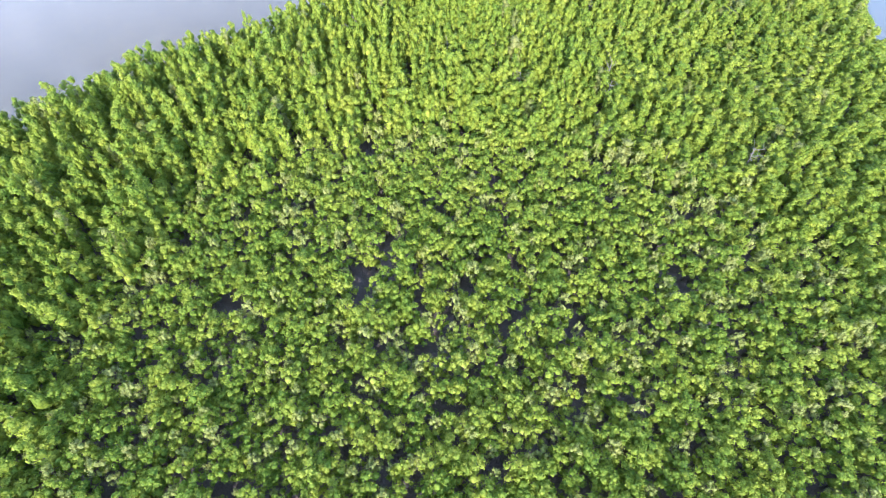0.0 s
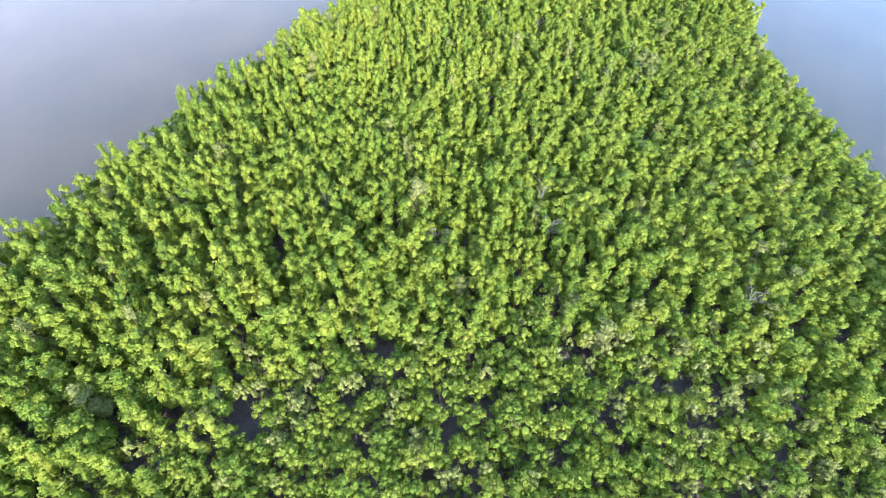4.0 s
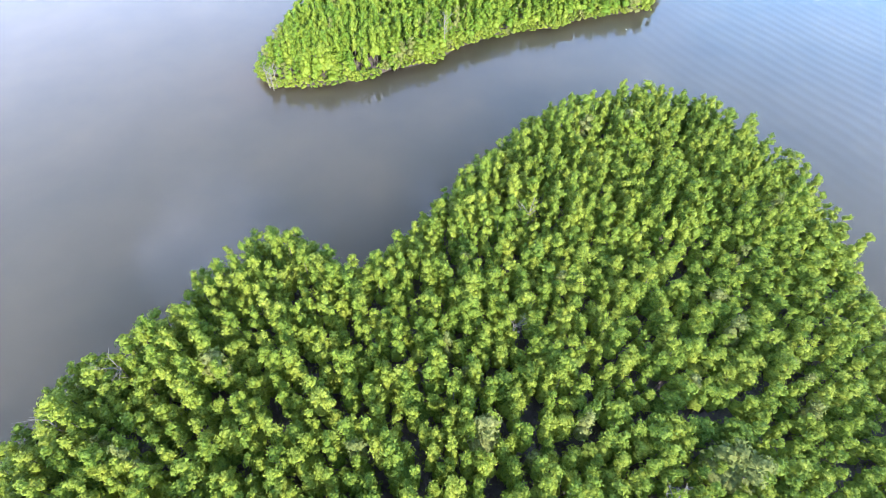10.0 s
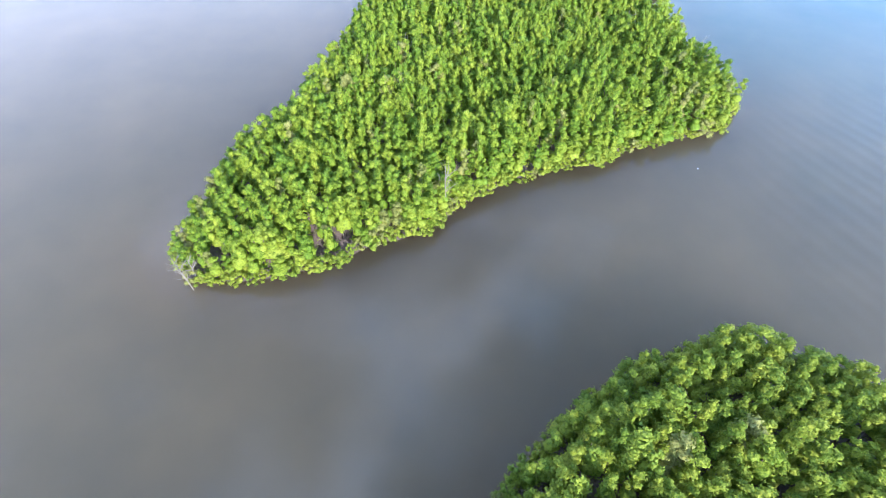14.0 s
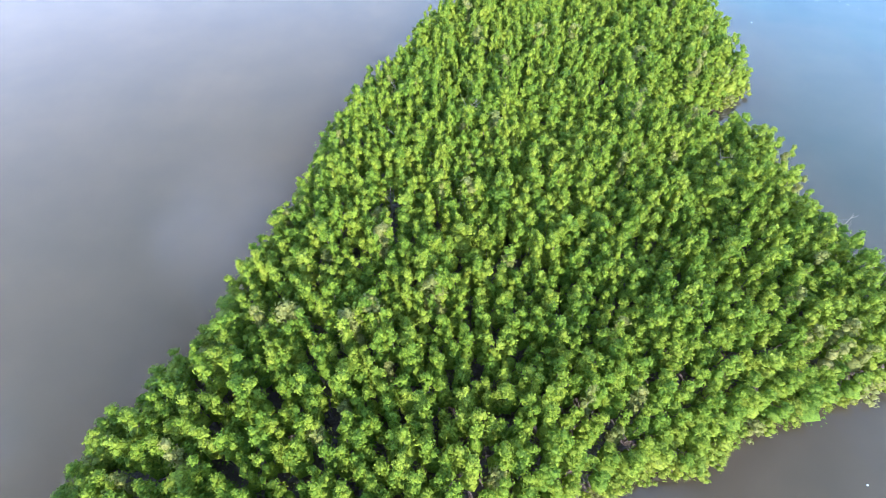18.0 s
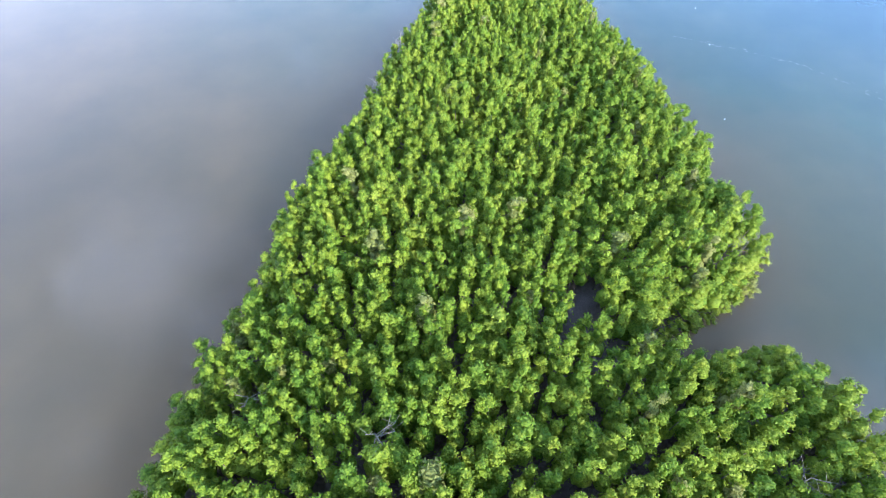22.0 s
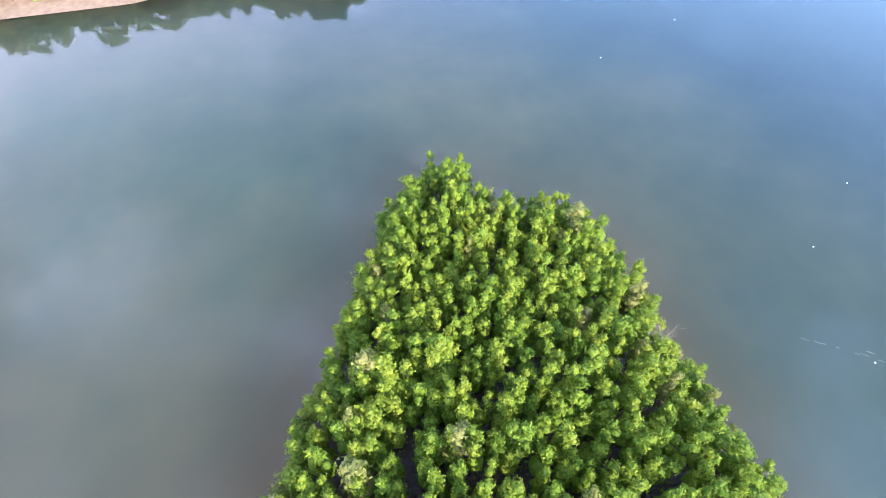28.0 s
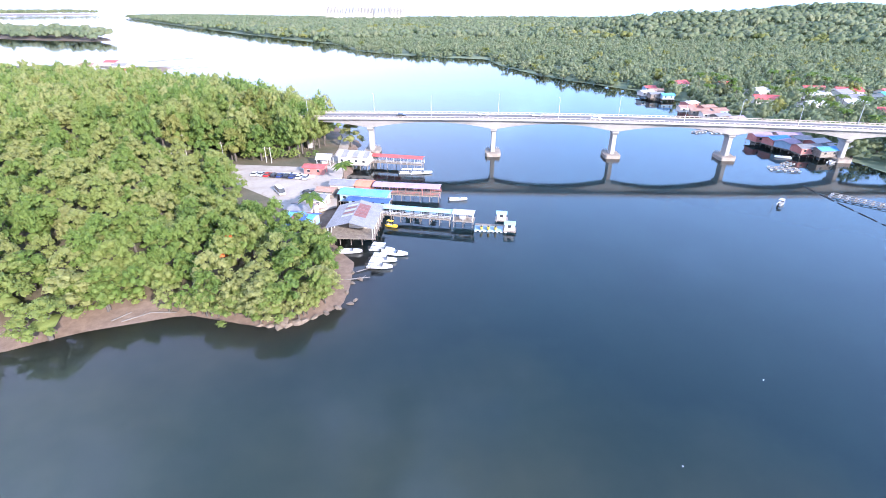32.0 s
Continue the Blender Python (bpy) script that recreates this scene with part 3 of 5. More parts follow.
def scatter(poly, step, seed, margin=0.6, jitter=0.42):
    """Places on a loose, staggered lattice inside an outline."""
    rng = np.random.default_rng(seed)
    p = np.array(poly)
    xs = np.arange(p[:, 0].min(), p[:, 0].max(), step)
    ys = np.arange(p[:, 1].min(), p[:, 1].max(), step * 0.87)
    gx, gy = np.meshgrid(xs, ys)
    gx = gx + (np.arange(len(ys)) % 2)[:, None] * step * 0.5
    pts = np.stack([gx.ravel(), gy.ravel()], 1) + rng.uniform(-jitter, jitter, (gx.size, 2)) * step
    gap = edge_gap(pts, poly)
    keep = gap > margin
    return pts[keep], gap[keep], rng


# ---- the setting ----
ISLAND_SOUTH = [(-88, 15), (-100, -60), (72, -28), (80, 20), (77.4, 60), (72.4, 95), (70, 113), (68.6, 120), (67.4, 129), (65, 141), (62.5, 150), (61.4, 160), (62.8, 171), (61, 187), (58, 198), (52.9, 209), (38, 214), (26, 210), (17, 204), (9.5, 197), (3.5, 189), (-5, 177), (-10.5, 167.5), (-16, 166.5), (-22.5, 170.5), (-30, 170.5), (-36, 163), (-38, 155), (-46, 149), (-48.5, 138), (-50, 128), (-53, 118.5), (-58, 109), (-56, 100), (-62, 92), (-64, 78), (-70.5, 68.5), (-77, 52), (-80, 38)]
ISLAND_NORTH = [(-46, 228), (-42, 223.6), (-34, 223.4), (-22, 226.8), (-12, 233), (-5, 235.5), (1.5, 243.5), (9, 248.5), (19, 253.5), (27.5, 254.6), (35, 260), (44, 263), (55.5, 267), (60.8, 275.5), (58.6, 286), (54.4, 299), (56.4, 312), (51.4, 320), (39, 320), (35, 325), (44, 327), (54.4, 331), (60.4, 338), (57.4, 350), (61.4, 359), (60.4, 381), (59.4, 410), (58.9, 424), (56.4, 433), (43.5, 438), (41.5, 445), (36, 448.5), (28, 441), (25, 433), (19.5, 424), (14.5, 414), (8, 402), (0.5, 382), (-6, 370), (-12, 360), (-15, 351), (-18, 339), (-22.5, 331), (-28, 314), (-29, 299), (-31.5, 287), (-35, 270), (-43, 254), (-45, 240)]
PENINSULA = [(-420, 560), (-200, 545), (-60, 534), (-25, 535), (-13, 538.5), (7, 540), (15, 535.5), (23.5, 531), (31.5, 531), (39.5, 535), (42, 543), (44, 555), (40, 565), (38, 580), (42, 600), (46, 615), (50, 640), (55, 655), (57, 680), (50, 715), (20, 760), (-20, 820), (-80, 900), (-95, 960), (-100, 1040), (-200, 1085), (-420, 1090)]
MAINLAND = [(900, 470), (420, 545), (300, 560), (252, 570), (257, 598), (253, 610), (262, 640), (272, 665), (268, 700), (282, 725), (276, 756), (278, 785), (263, 818), (245, 877), (237, 959), (245, 1036), (210, 1060), (150, 1122), (106, 1196), (90, 1310), (28, 1439), (-77, 1654), (-287, 2124), (-560, 2780), (-776, 3298), (-500, 3380), (50, 2750), (380, 2600), (900, 2450), (2600, 2600), (3200, 1800), (2600, 700)]
ISLET = [(-724, 2105), (-600, 1900), (-436, 1800), (-330, 1600), (-300, 1530), (-330, 1510), (-480, 1600), (-700, 1800), (-900, 2050)]
FAR_CAPE = [(-2400, 4000), (-1500, 4150), (-1180, 4300), (-1300, 4420), (-2600, 4300)]


def mud_bank(pts, gap):
    return np.clip(gap * 0.10, -1.2, 0.45) + 0.12 * wobble(pts, 9, 3) * (gap > 0)


def peninsula_height(pts, gap):
    rise = np.clip(gap * 0.16, -1.5, 1.8) + np.clip((gap - 12) * 0.10, 0, 5.5)
    x, y = pts[:, 0], pts[:, 1]
    yard = np.clip(1 - np.maximum(np.abs(x - 25) / 45, np.abs(y - 622) / 62), 0, 0.25) * 4
    flat = rise * (1 - yard) + 1.9 * yard
    return np.where(gap < 0, rise, np.minimum(rise, flat) * 0.5 + flat * 0.5) + 0.2 * wobble(pts, 22, 5) * np.clip(gap / 8, 0, 1) * (1 - yard)


def mainland_height(pts, gap):
    x, y = pts[:, 0], pts[:, 1]
    z = np.clip(gap * 0.08, -2.0, 2.5)
    for cx, cy, along, across, turn, top in ((800, 1290, 260, 120, -52, 27), (640, 1330, 150, 90, -40, 10), (1010, 1240, 190, 130, -30, 17), (1290, 1500, 280, 160, -40, 40), (1650, 1500, 400, 200, -40, 26)):
        a = radians(turn)
        u, v = (x - cx) * math.cos(a) + (y - cy) * math.sin(a), -(x - cx) * math.sin(a) + (y - cy) * math.cos(a)
        z = z + top * np.exp(-((u / along) ** 2) - (v / across) ** 2)
    return z + 0.8 * wobble(pts, 90, 8) * np.clip(gap / 30, 0, 1)


def low_bank(pts, gap):
    return np.clip(gap * 0.1, -2.0, 3.0)


def water_sheet():
    """One sheet of water to the horizon, closely meshed round the islands to carry the drift of silt."""
    far = np.array([350, 500, 800, 1300, 2200, 3300, 4600.0])
    xs = np.r_[-far[::-1], np.arange(-230, 231, 5.0), far]
    ys = np.r_[-far[::-1] + 300, np.arange(-60, 661, 5.0), far[1:] + 300]
    gx, gy = np.meshgrid(xs, ys)
    pts = np.stack([gx.ravel(), gy.ravel()], 1)
    shoal = np.zeros(len(pts))
    for poly, reach, most in ((ISLAND_SOUTH, 14.0, 0.45), (ISLAND_NORTH, 13.0, 0.9), (PENINSULA, 9.0, 0.7)):
        shoal = np.maximum(shoal, most * np.exp(-np.clip(-edge_gap(pts, poly), 0, None) / reach))
    i = (np.arange(len(ys) - 1)[:, None] * len(xs) + np.arange(len(xs) - 1)[None]).ravel()
    quads = np.stack([i, i + 1, i + len(xs) + 1, i + len(xs)], 1)
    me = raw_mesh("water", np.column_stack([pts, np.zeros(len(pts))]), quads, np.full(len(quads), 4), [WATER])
    at = me.attributes.new("shoal", "FLOAT", "POINT")
    at.data.foreach_set("value", shoal.astype(np.float32))
    return new("water", me)


water = water_sheet()
tagged(water, "murky grey-brown to blue-green tidal channel, nearly still", "water", kind="structure")
tagged(land("ground_mud_south", ISLAND_SOUTH, 2.5, mud_bank, MUD, 6), "dark wet tidal mud under the mangroves", "mud", kind="structure")
tagged(land("ground_mud_north", ISLAND_NORTH, 2.5, mud_bank, MUD, 6), "dark wet tidal mud under the mangroves", "mud", kind="structure")
tagged(land("ground_peninsula", PENINSULA, 4.0, peninsula_height, SHORE, 8), "brown forest soil of the wooded point", "ground", kind="structure")
tagged(land("ground_mainland", MAINLAND, 16.0, mainland_height, UNDERGROWTH, 24), "overgrown ground of the far wooded shore and hills", "ground", kind="structure")
tagged(land("ground_islet", ISLET, 14.0, low_bank, SOIL, 20), "low ground of a wooded islet", "ground", kind="structure")
tagged(land("ground_cape", FAR_CAPE, 40.0, low_bank, BEACH, 60), "pale sand of a far wooded cape", "ground", kind="structure")

# ---- the mangroves ----
SLIM = [mangrove_shape(100 + k, 34, 0.18) for k in range(12)]
BUSH = [dome_shape(200 + k, 2.2, 6.0, 11, 26, 0.17, 0.35) for k in range(6)]
DEAD = [(bare_shape(300 + k), (np.zeros((0, 3)), np.zeros((0, 3), int), np.zeros((0, 4), int))) for k in range(3)]
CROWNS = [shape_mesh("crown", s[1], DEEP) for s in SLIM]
CROWNS_PALE = [shape_mesh("crown", s[1], PALE) for s in SLIM]
TRUNKS = [shape_mesh("trunk", s[0], BARK) for s in SLIM]


def scrub_zone(pts):
    """Open, stunted growth in the middle of the southern island, 0 to 1."""
    x, y = pts[:, 0], pts[:, 1]
    d = np.hypot((x - 16) / 62, (y - 22) / 58)
    return np.clip((1.08 - d) * 3.5, 0, 1)


MUD_GAPS = ((-7.6, 38.9), (-5.1, 35.3), (10.6, 43.4), (14.4, 34.3), (14.9, 38.6), (-3.6, 49.1), (29.9, 46.3), (-6.8, 28.1), (22.7, 39.2), (2.1, 59.2), (34.0, 52.0), (41.0, 47.0), (6.0, 26.0), (25.0, 30.0))
CLEARINGS = ((57.5, 409.7, 2.3), (35.5, 439.0, 1.7), (53.3, 335.8, 2.2), (-15.0, 308.0, 2.0), (-13.2, 292.0, 1.9), (-41.5, 222.5, 1.8), (4.0, 187.3, 1.6))


def mangrove_tree(shape, x, y, z, turn, width, height, pale):
    ob = thing("mangrove_tree", Matrix.LocRotScale((x, y, z), Euler((0, 0, turn)), (width, width, height)), "pale, sun-bleached mangrove tree on the mud" if pale else "slim green mangrove tree standing on tidal mud", "tree", "mangroves at the island's tip")
    for name, me in (("trunk", TRUNKS[shape]), ("crown", (CROWNS_PALE if pale else CROWNS)[shape])):
        o = new(name, me)
        o.parent = ob
    return ob


def skirt(poly, seed):
    """Low growth that hangs over the water all round an island."""
    rng = np.random.default_rng(seed)
    rows = []
    for (ax, ay), (bx, by) in zip(poly, poly[1:] + poly[:1]):
        length = math.hypot(bx - ax, by - ay)
        if min(ay, by) < -20:
            continue
        for s in np.arange(0, length, 1.5):
            f = s / length
            r = rng.uniform(0.5, 0.95)
            off = rng.uniform(-0.7, 0.5, 2)
            rows.append((rng.integers(len(BUSH)), ax + (bx - ax) * f + off[0], ay + (by - ay) * f + off[1], -2.0 * r, rng.uniform(0, 6.28), r, r * rng.uniform(0.7, 1.15), rng.random(), 2 if rng.random() < 0.1 else 1))
    grove("mangrove_fringe", BUSH, rows, [BARK, MANGROVE, PALE], "low green mangrove fringe hanging over the water", "mangroves")


def plant_south():
    rows_slim, rows_bush = [], []
    pts, gap, rng = scatter(ISLAND_SOUTH, 2.02, 11, 0.1)
    zone = scrub_zone(pts)
    open_mud = wobble(pts, 13, 21)
    swell = 1 + 0.11 * wobble(pts, 17, 23)
    broad = 1 + 0.16 * wobble(pts, 11, 25)
    for (x, y), g, s, o, up, wide in zip(pts, gap, zone, open_mud, swell, broad):
        if -0.44 * (x - 21) + 0.9 * y < 5:
            if rng.random() < 0.3:
                rows_bush.append((rng.integers(len(BUSH)), x, y, 0.0, rng.uniform(0, 6.28), rng.uniform(1.0, 1.5), rng.uniform(0.9, 1.3), rng.random(), 1))
            continue
        if rng.random() < s:
            if o > 1.0 or min(math.hypot(x - a, (y - b) * 1.2) for a, b in MUD_GAPS) < 1.6:
                continue
            r = rng.uniform(0.6, 1.05)
            pale = rng.random() < 0.2
            rows_bush.append((rng.integers(len(BUSH)), x, y, 0.3, rng.uniform(0, 6.28), r * (0.62 if pale else 1.0), rng.uniform(0.74, 1.06) * (1.06 if pale else 1.0), rng.random(), 2 if pale else 1))
            continue
        tall = 1.08 - 0.0042 * (x + 40) if y < 170 else 1.0
        tall -= 0.16 * math.exp(-((x - 34) / 18) ** 2 - ((y - 122) / 30) ** 2)
        tall = np.clip(tall - 0.12 * s, 0.58, 1.12) * up * rng.uniform(0.70, 1.16) * (0.72 + 0.28 * min(1, g / 5))
        pale = rng.random() < 0.02
        rows_slim.append((rng.integers(len(SLIM)), x, y, 0.25, rng.uniform(0, 6.28), rng.uniform(0.76, 1.2) * wide * (1.45 if rng.random() < 0.07 else 1.0), tall, rng.random(), 2 if pale else 1))
        if g < 3 and y > 60:
            rows_slim.append((rng.integers(len(SLIM)), x + rng.uniform(-0.6, 0.6), y + rng.uniform(-0.6, 0.6), -3.8, rng.uniform(0, 6.28), 1.3, tall, rng.random(), 1))
    skirt(ISLAND_SOUTH, 62)
    grove("mangrove_grove", SLIM, rows_slim, [BARK, MANGROVE, PALE], "dense bright green mangrove canopy on tidal mud", "mangroves")
    grove("mangrove_scrub", BUSH, rows_bush, [BARK, SCRUB, CREAM], "open stunted mangrove scrub, partly bleached, over dark mud", "mangroves")
    return len(rows_slim), len(rows_bush)


def plant_north():
    pts, gap, rng = scatter(ISLAND_NORTH, 2.02, 12, 0.1)
    rows, single = [], 0
    swell = 1 + 0.11 * wobble(pts, 17, 24)
    broad = 1 + 0.16 * wobble(pts, 11, 26)
    for (x, y), g, up, wide in zip(pts, gap, swell, broad):
        if min(math.hypot(x - a, y - b) - r for a, b, r in CLEARINGS) < 0 or math.hypot(x - 28, (y - 331)) < 3.2 or (24 < x < 40 and abs(y - 323 - 0.25 * (x - 30)) < 1.3):
            continue
        tall = up * rng.uniform(0.70, 1.16) * ((0.5 + 0.5 * min(1, g / 6)) if y < 270 else (0.66 + 0.34 * min(1, g / 5)))
        tall *= 1 + 0.13 * min(1, max(0, (y - 425) / 10))
        pale = rng.random() < (0.05 if g < 7 else 0.015)
        shape, turn, width = rng.integers(len(SLIM)), rng.uniform(0, 6.28), rng.uniform(0.76, 1.2) * wide * (1.45 if rng.random() < 0.07 else 1.0)
        if y > 398 and single < 300:
            mangrove_tree(shape, x, y, 0.25, turn, width, tall, pale)
            single += 1
        else:
            rows.append((shape, x, y, 0.25, turn, width, tall, rng.random(), 2 if pale else 1))
        if g < 3.5:
            rows.append((rng.integers(len(SLIM)), x + rng.uniform(-0.6, 0.6), y + rng.uniform(-0.6, 0.6), -3.6 - 0.5 * max(0, 2.5 - g), turn + 1, width * 1.1, tall, rng.random(), 2 if pale else 1))
    skirt(ISLAND_NORTH, 61)
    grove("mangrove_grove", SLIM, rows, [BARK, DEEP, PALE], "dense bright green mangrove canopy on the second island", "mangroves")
    return len(rows), single


print("south", plant_south(), "north", plant_north())


# ---- woods of the wooded point and the far shores ----
BROAD = [dome_shape(400 + k, 4.4, 11.0, 26, 50, 0.25, 0.1) for k in range(5)]
MIDDLE = [dome_shape(450 + k, 4.6, 11.0, 12, 14, 0.45, 0.12) for k in range(5)]
FAR = [dome_shape(500 + k, 5.8, 10.0, 7, 7, 0.8, 0.25) for k in range(4)]


def clump_shape(seed):
    """Several far crowns grown together."""
    rng = np.random.default_rng(seed)
    s, none = Shape(), (np.zeros((0, 3)), np.zeros((0, 3), int), np.zeros((0, 4), int))
    for k in range(4):
        a = k * 1.57 + rng.uniform(-0.5, 0.5)
        c = np.array([math.cos(a) * 4.6, math.sin(a) * 4.6, rng.uniform(6.0, 10.5)])
        lobe(s, rng, c, 4.3 * rng.uniform(0.8, 1.15))
        leaves(s, rng, c, 4.4, 7, 1.5, 1.0, -0.2)
    return none, s.done()


HAZY = [clump_shape(600 + k) for k in range(4)]


FRONT_HOUSES = [(237, 628), (238, 620), (239, 613), (239, 606), (243, 600), (246, 633), (249, 626), (251, 619), (252, 611), (253, 604), (250, 697), (251, 688), (251, 679), (252, 670), (255, 662), (262, 707), (263, 694), (262, 684), (262, 753), (263, 744), (268, 738), (272, 758), (277, 770)]
INLAND_HOUSES = [(299, 770), (324, 751), (317, 674), (372, 725), (373, 702), (348, 676), (364, 690), (384, 676), (337, 648), (396, 690), (328, 724), (385, 712), (306, 700), (352, 705), (410, 700), (400, 660)]
WEST_HOUSES = [(-194, 927), (-175, 906), (-184, 941), (-186, 894), (-157, 972), (-138, 936), (-155, 1026), (-136, 988), (-170, 984), (-205, 910), (-120, 960)]


def yard_free(x, y):
    """Where the yard, the road and the waterfront keep the wood away."""
    road = abs(y - (652 - (x + 20) * 0.42)) < 6 and -140 < x < 40
    lot = 8 < x < 58 and 566 < y < 650 and x > 8 + (y - 566) * 0.02 + max(0, (600 - y)) * 0.55
    lane = abs(x - (44 + (y - 645) * 0.14)) < 5 and 640 < y < 700
    return not (road or lot or lane)


def plant_point():
    pts, gap, rng = scatter(PENINSULA, 7.6, 31, 0.8)
    keep = pts[:, 0] > -75 - 0.42 * (pts[:, 1] - 530)
    pts, gap = pts[keep], gap[keep]
    ground = peninsula_height(pts, gap)
    rows, near_rows, single = [], [], 0
    crowns, trunks = [shape_mesh("crown", s[1], BROADLEAF) for s in BROAD], [shape_mesh("trunk", s[0], BARK) for s in BROAD]
    for (x, y), g, z in zip(pts, gap, ground):
        if not yard_free(x, y) or (x < 6 and g < 4 and y < 600) or (x > 30 and y < 572 and g < 5.5) or y > 900 or min(math.hypot(x - p, y - q) for p, q in WEST_HOUSES) < 9:
            continue
        w = rng.uniform(0.95, 1.55)
        h = rng.uniform(0.8, 1.25) * (0.7 + 0.3 * min(1, g / 10)) * (1.42 if y > 636 and x > -30 else 1.2 if y > 636 else 1.0)
        shape, turn = rng.integers(len(BROAD)), rng.uniform(0, 6.28)
        w *= 1.15 if y > 636 and x > -30 else 1.0
        if y < 610 and x > -95 and single < 290:
            ob = thing("broadleaf_tree", Matrix.LocRotScale((x, y, z - 2.2), Euler((0, 0, turn)), (w, w, h * 1.18)), "leafy green broadleaf tree in the shore wood", "tree", "trees of the shore wood")
            for name, me in (("trunk", trunks[shape]), ("crown", crowns[shape])):
                o = new(name, me)
                o.parent = ob
            single += 1
        else:
            (near_rows if x > -70 and y < 705 else rows).append((shape, x, y, z - 2.6, turn, w, h * 1.2, rng.random(), 2 if rng.random() < 0.05 else 1))
    grove("shore_wood", BROAD, near_rows, [BARK, BROADLEAF, PALE], "leafy green wood round the yard and road", "wood")
    grove("shore_wood", MIDDLE, rows, [BARK, BROADLEAF, PALE], "mixed green wood on the low hill of the point", "wood")
    return len(rows), single


def village_free(x, y):
    return min(math.hypot(x - 4 - a, y - 2 - b) for a, b in FRONT_HOUSES + INLAND_HOUSES) > 8.5


def plant_far():
    rows, rng = [], np.random.default_rng(41)
    pts, gap, rng = scatter(MAINLAND, 12.3, 42, 1)
    d = np.hypot(pts[:, 0] - 38, pts[:, 1] - 441)
    bearing = np.degrees(np.arctan2(pts[:, 0] - 38, pts[:, 1] - 441))
    near = (d < 950) & (bearing < 62)
    z = mainland_height(pts, gap)
    for (x, y), zz, g in zip(pts[near], z[near], gap[near]):
        if village_free(x, y):
            rows.append((rng.integers(len(FAR)), x, y, zz - 3.0, rng.uniform(0, 6.28), rng.uniform(0.9, 1.4), rng.uniform(0.8, 1.35), rng.random(), 2 if rng.random() < 0.04 else 1))
    grove("mainland_wood", FAR, rows, [BARK, FARWOOD_HAZED, PALE], "green wood along the far bank of the channel", "wood")
    rows2 = []
    pts, gap, rng = scatter(MAINLAND, 20.0, 43, 4)
    d = np.hypot(pts[:, 0] - 38, pts[:, 1] - 441)
    z = mainland_height(pts, gap)
    dry = wobble(pts, 420, 9)
    for (x, y), zz, dd, g in zip(pts, z, d, dry):
        if 930 < dd < (2100 if x > 300 else 3000) and math.atan2(x - 38, y - 441) < 1.1:
            bare = 930 < dd < 1500 and zz < 8 and g > 0.2 and rng.random() < 0.35
            rows2.append((rng.integers(len(HAZY)), x, y, zz - 1, rng.uniform(0, 6.28), rng.uniform(1.0, 1.5), rng.uniform(0.7, 1.25), rng.random(), 2 if bare else 1))
    for poly, step in ((ISLET, 22.0), (FAR_CAPE, 34.0)):
        pts, gap, rng = scatter(poly, step, 44, 4)
        for x, y in pts:
            rows2.append((rng.integers(len(HAZY)), x, y, 1.5, rng.uniform(0, 6.28), rng.uniform(1.0, 1.6), rng.uniform(0.9, 1.5) * (1.6 if y > 3000 else 1), rng.random(), 1))
    grove("far_wood", HAZY, rows2, [BARK, FARWOOD_HAZED, PALE], "hazy dark green woods on the hills and far shores", "wood")
    return len(rows), len(rows2)


print("point", plant_point(), "far", plant_far())


# ---- the road bridge ----
BRIDGE_A = Vector((62.0, 659.1, 0))
BRIDGE_D = Vector((0.949, -0.316, 0)).normalized()
BRIDGE_TURN = math.atan2(BRIDGE_D.y, BRIDGE_D.x)
PIERS = (0.0, 53.6, 104.8, 152.6, 199.5)


def deck_z(s):
    return 16.3 - (s - 45) ** 2 / 10500.0


def girder_depth(s):
    near = min(abs(s - p) for p in PIERS)
    return 1.7 + 2.7 * max(0.0, 1 - near / 25.0) ** 2


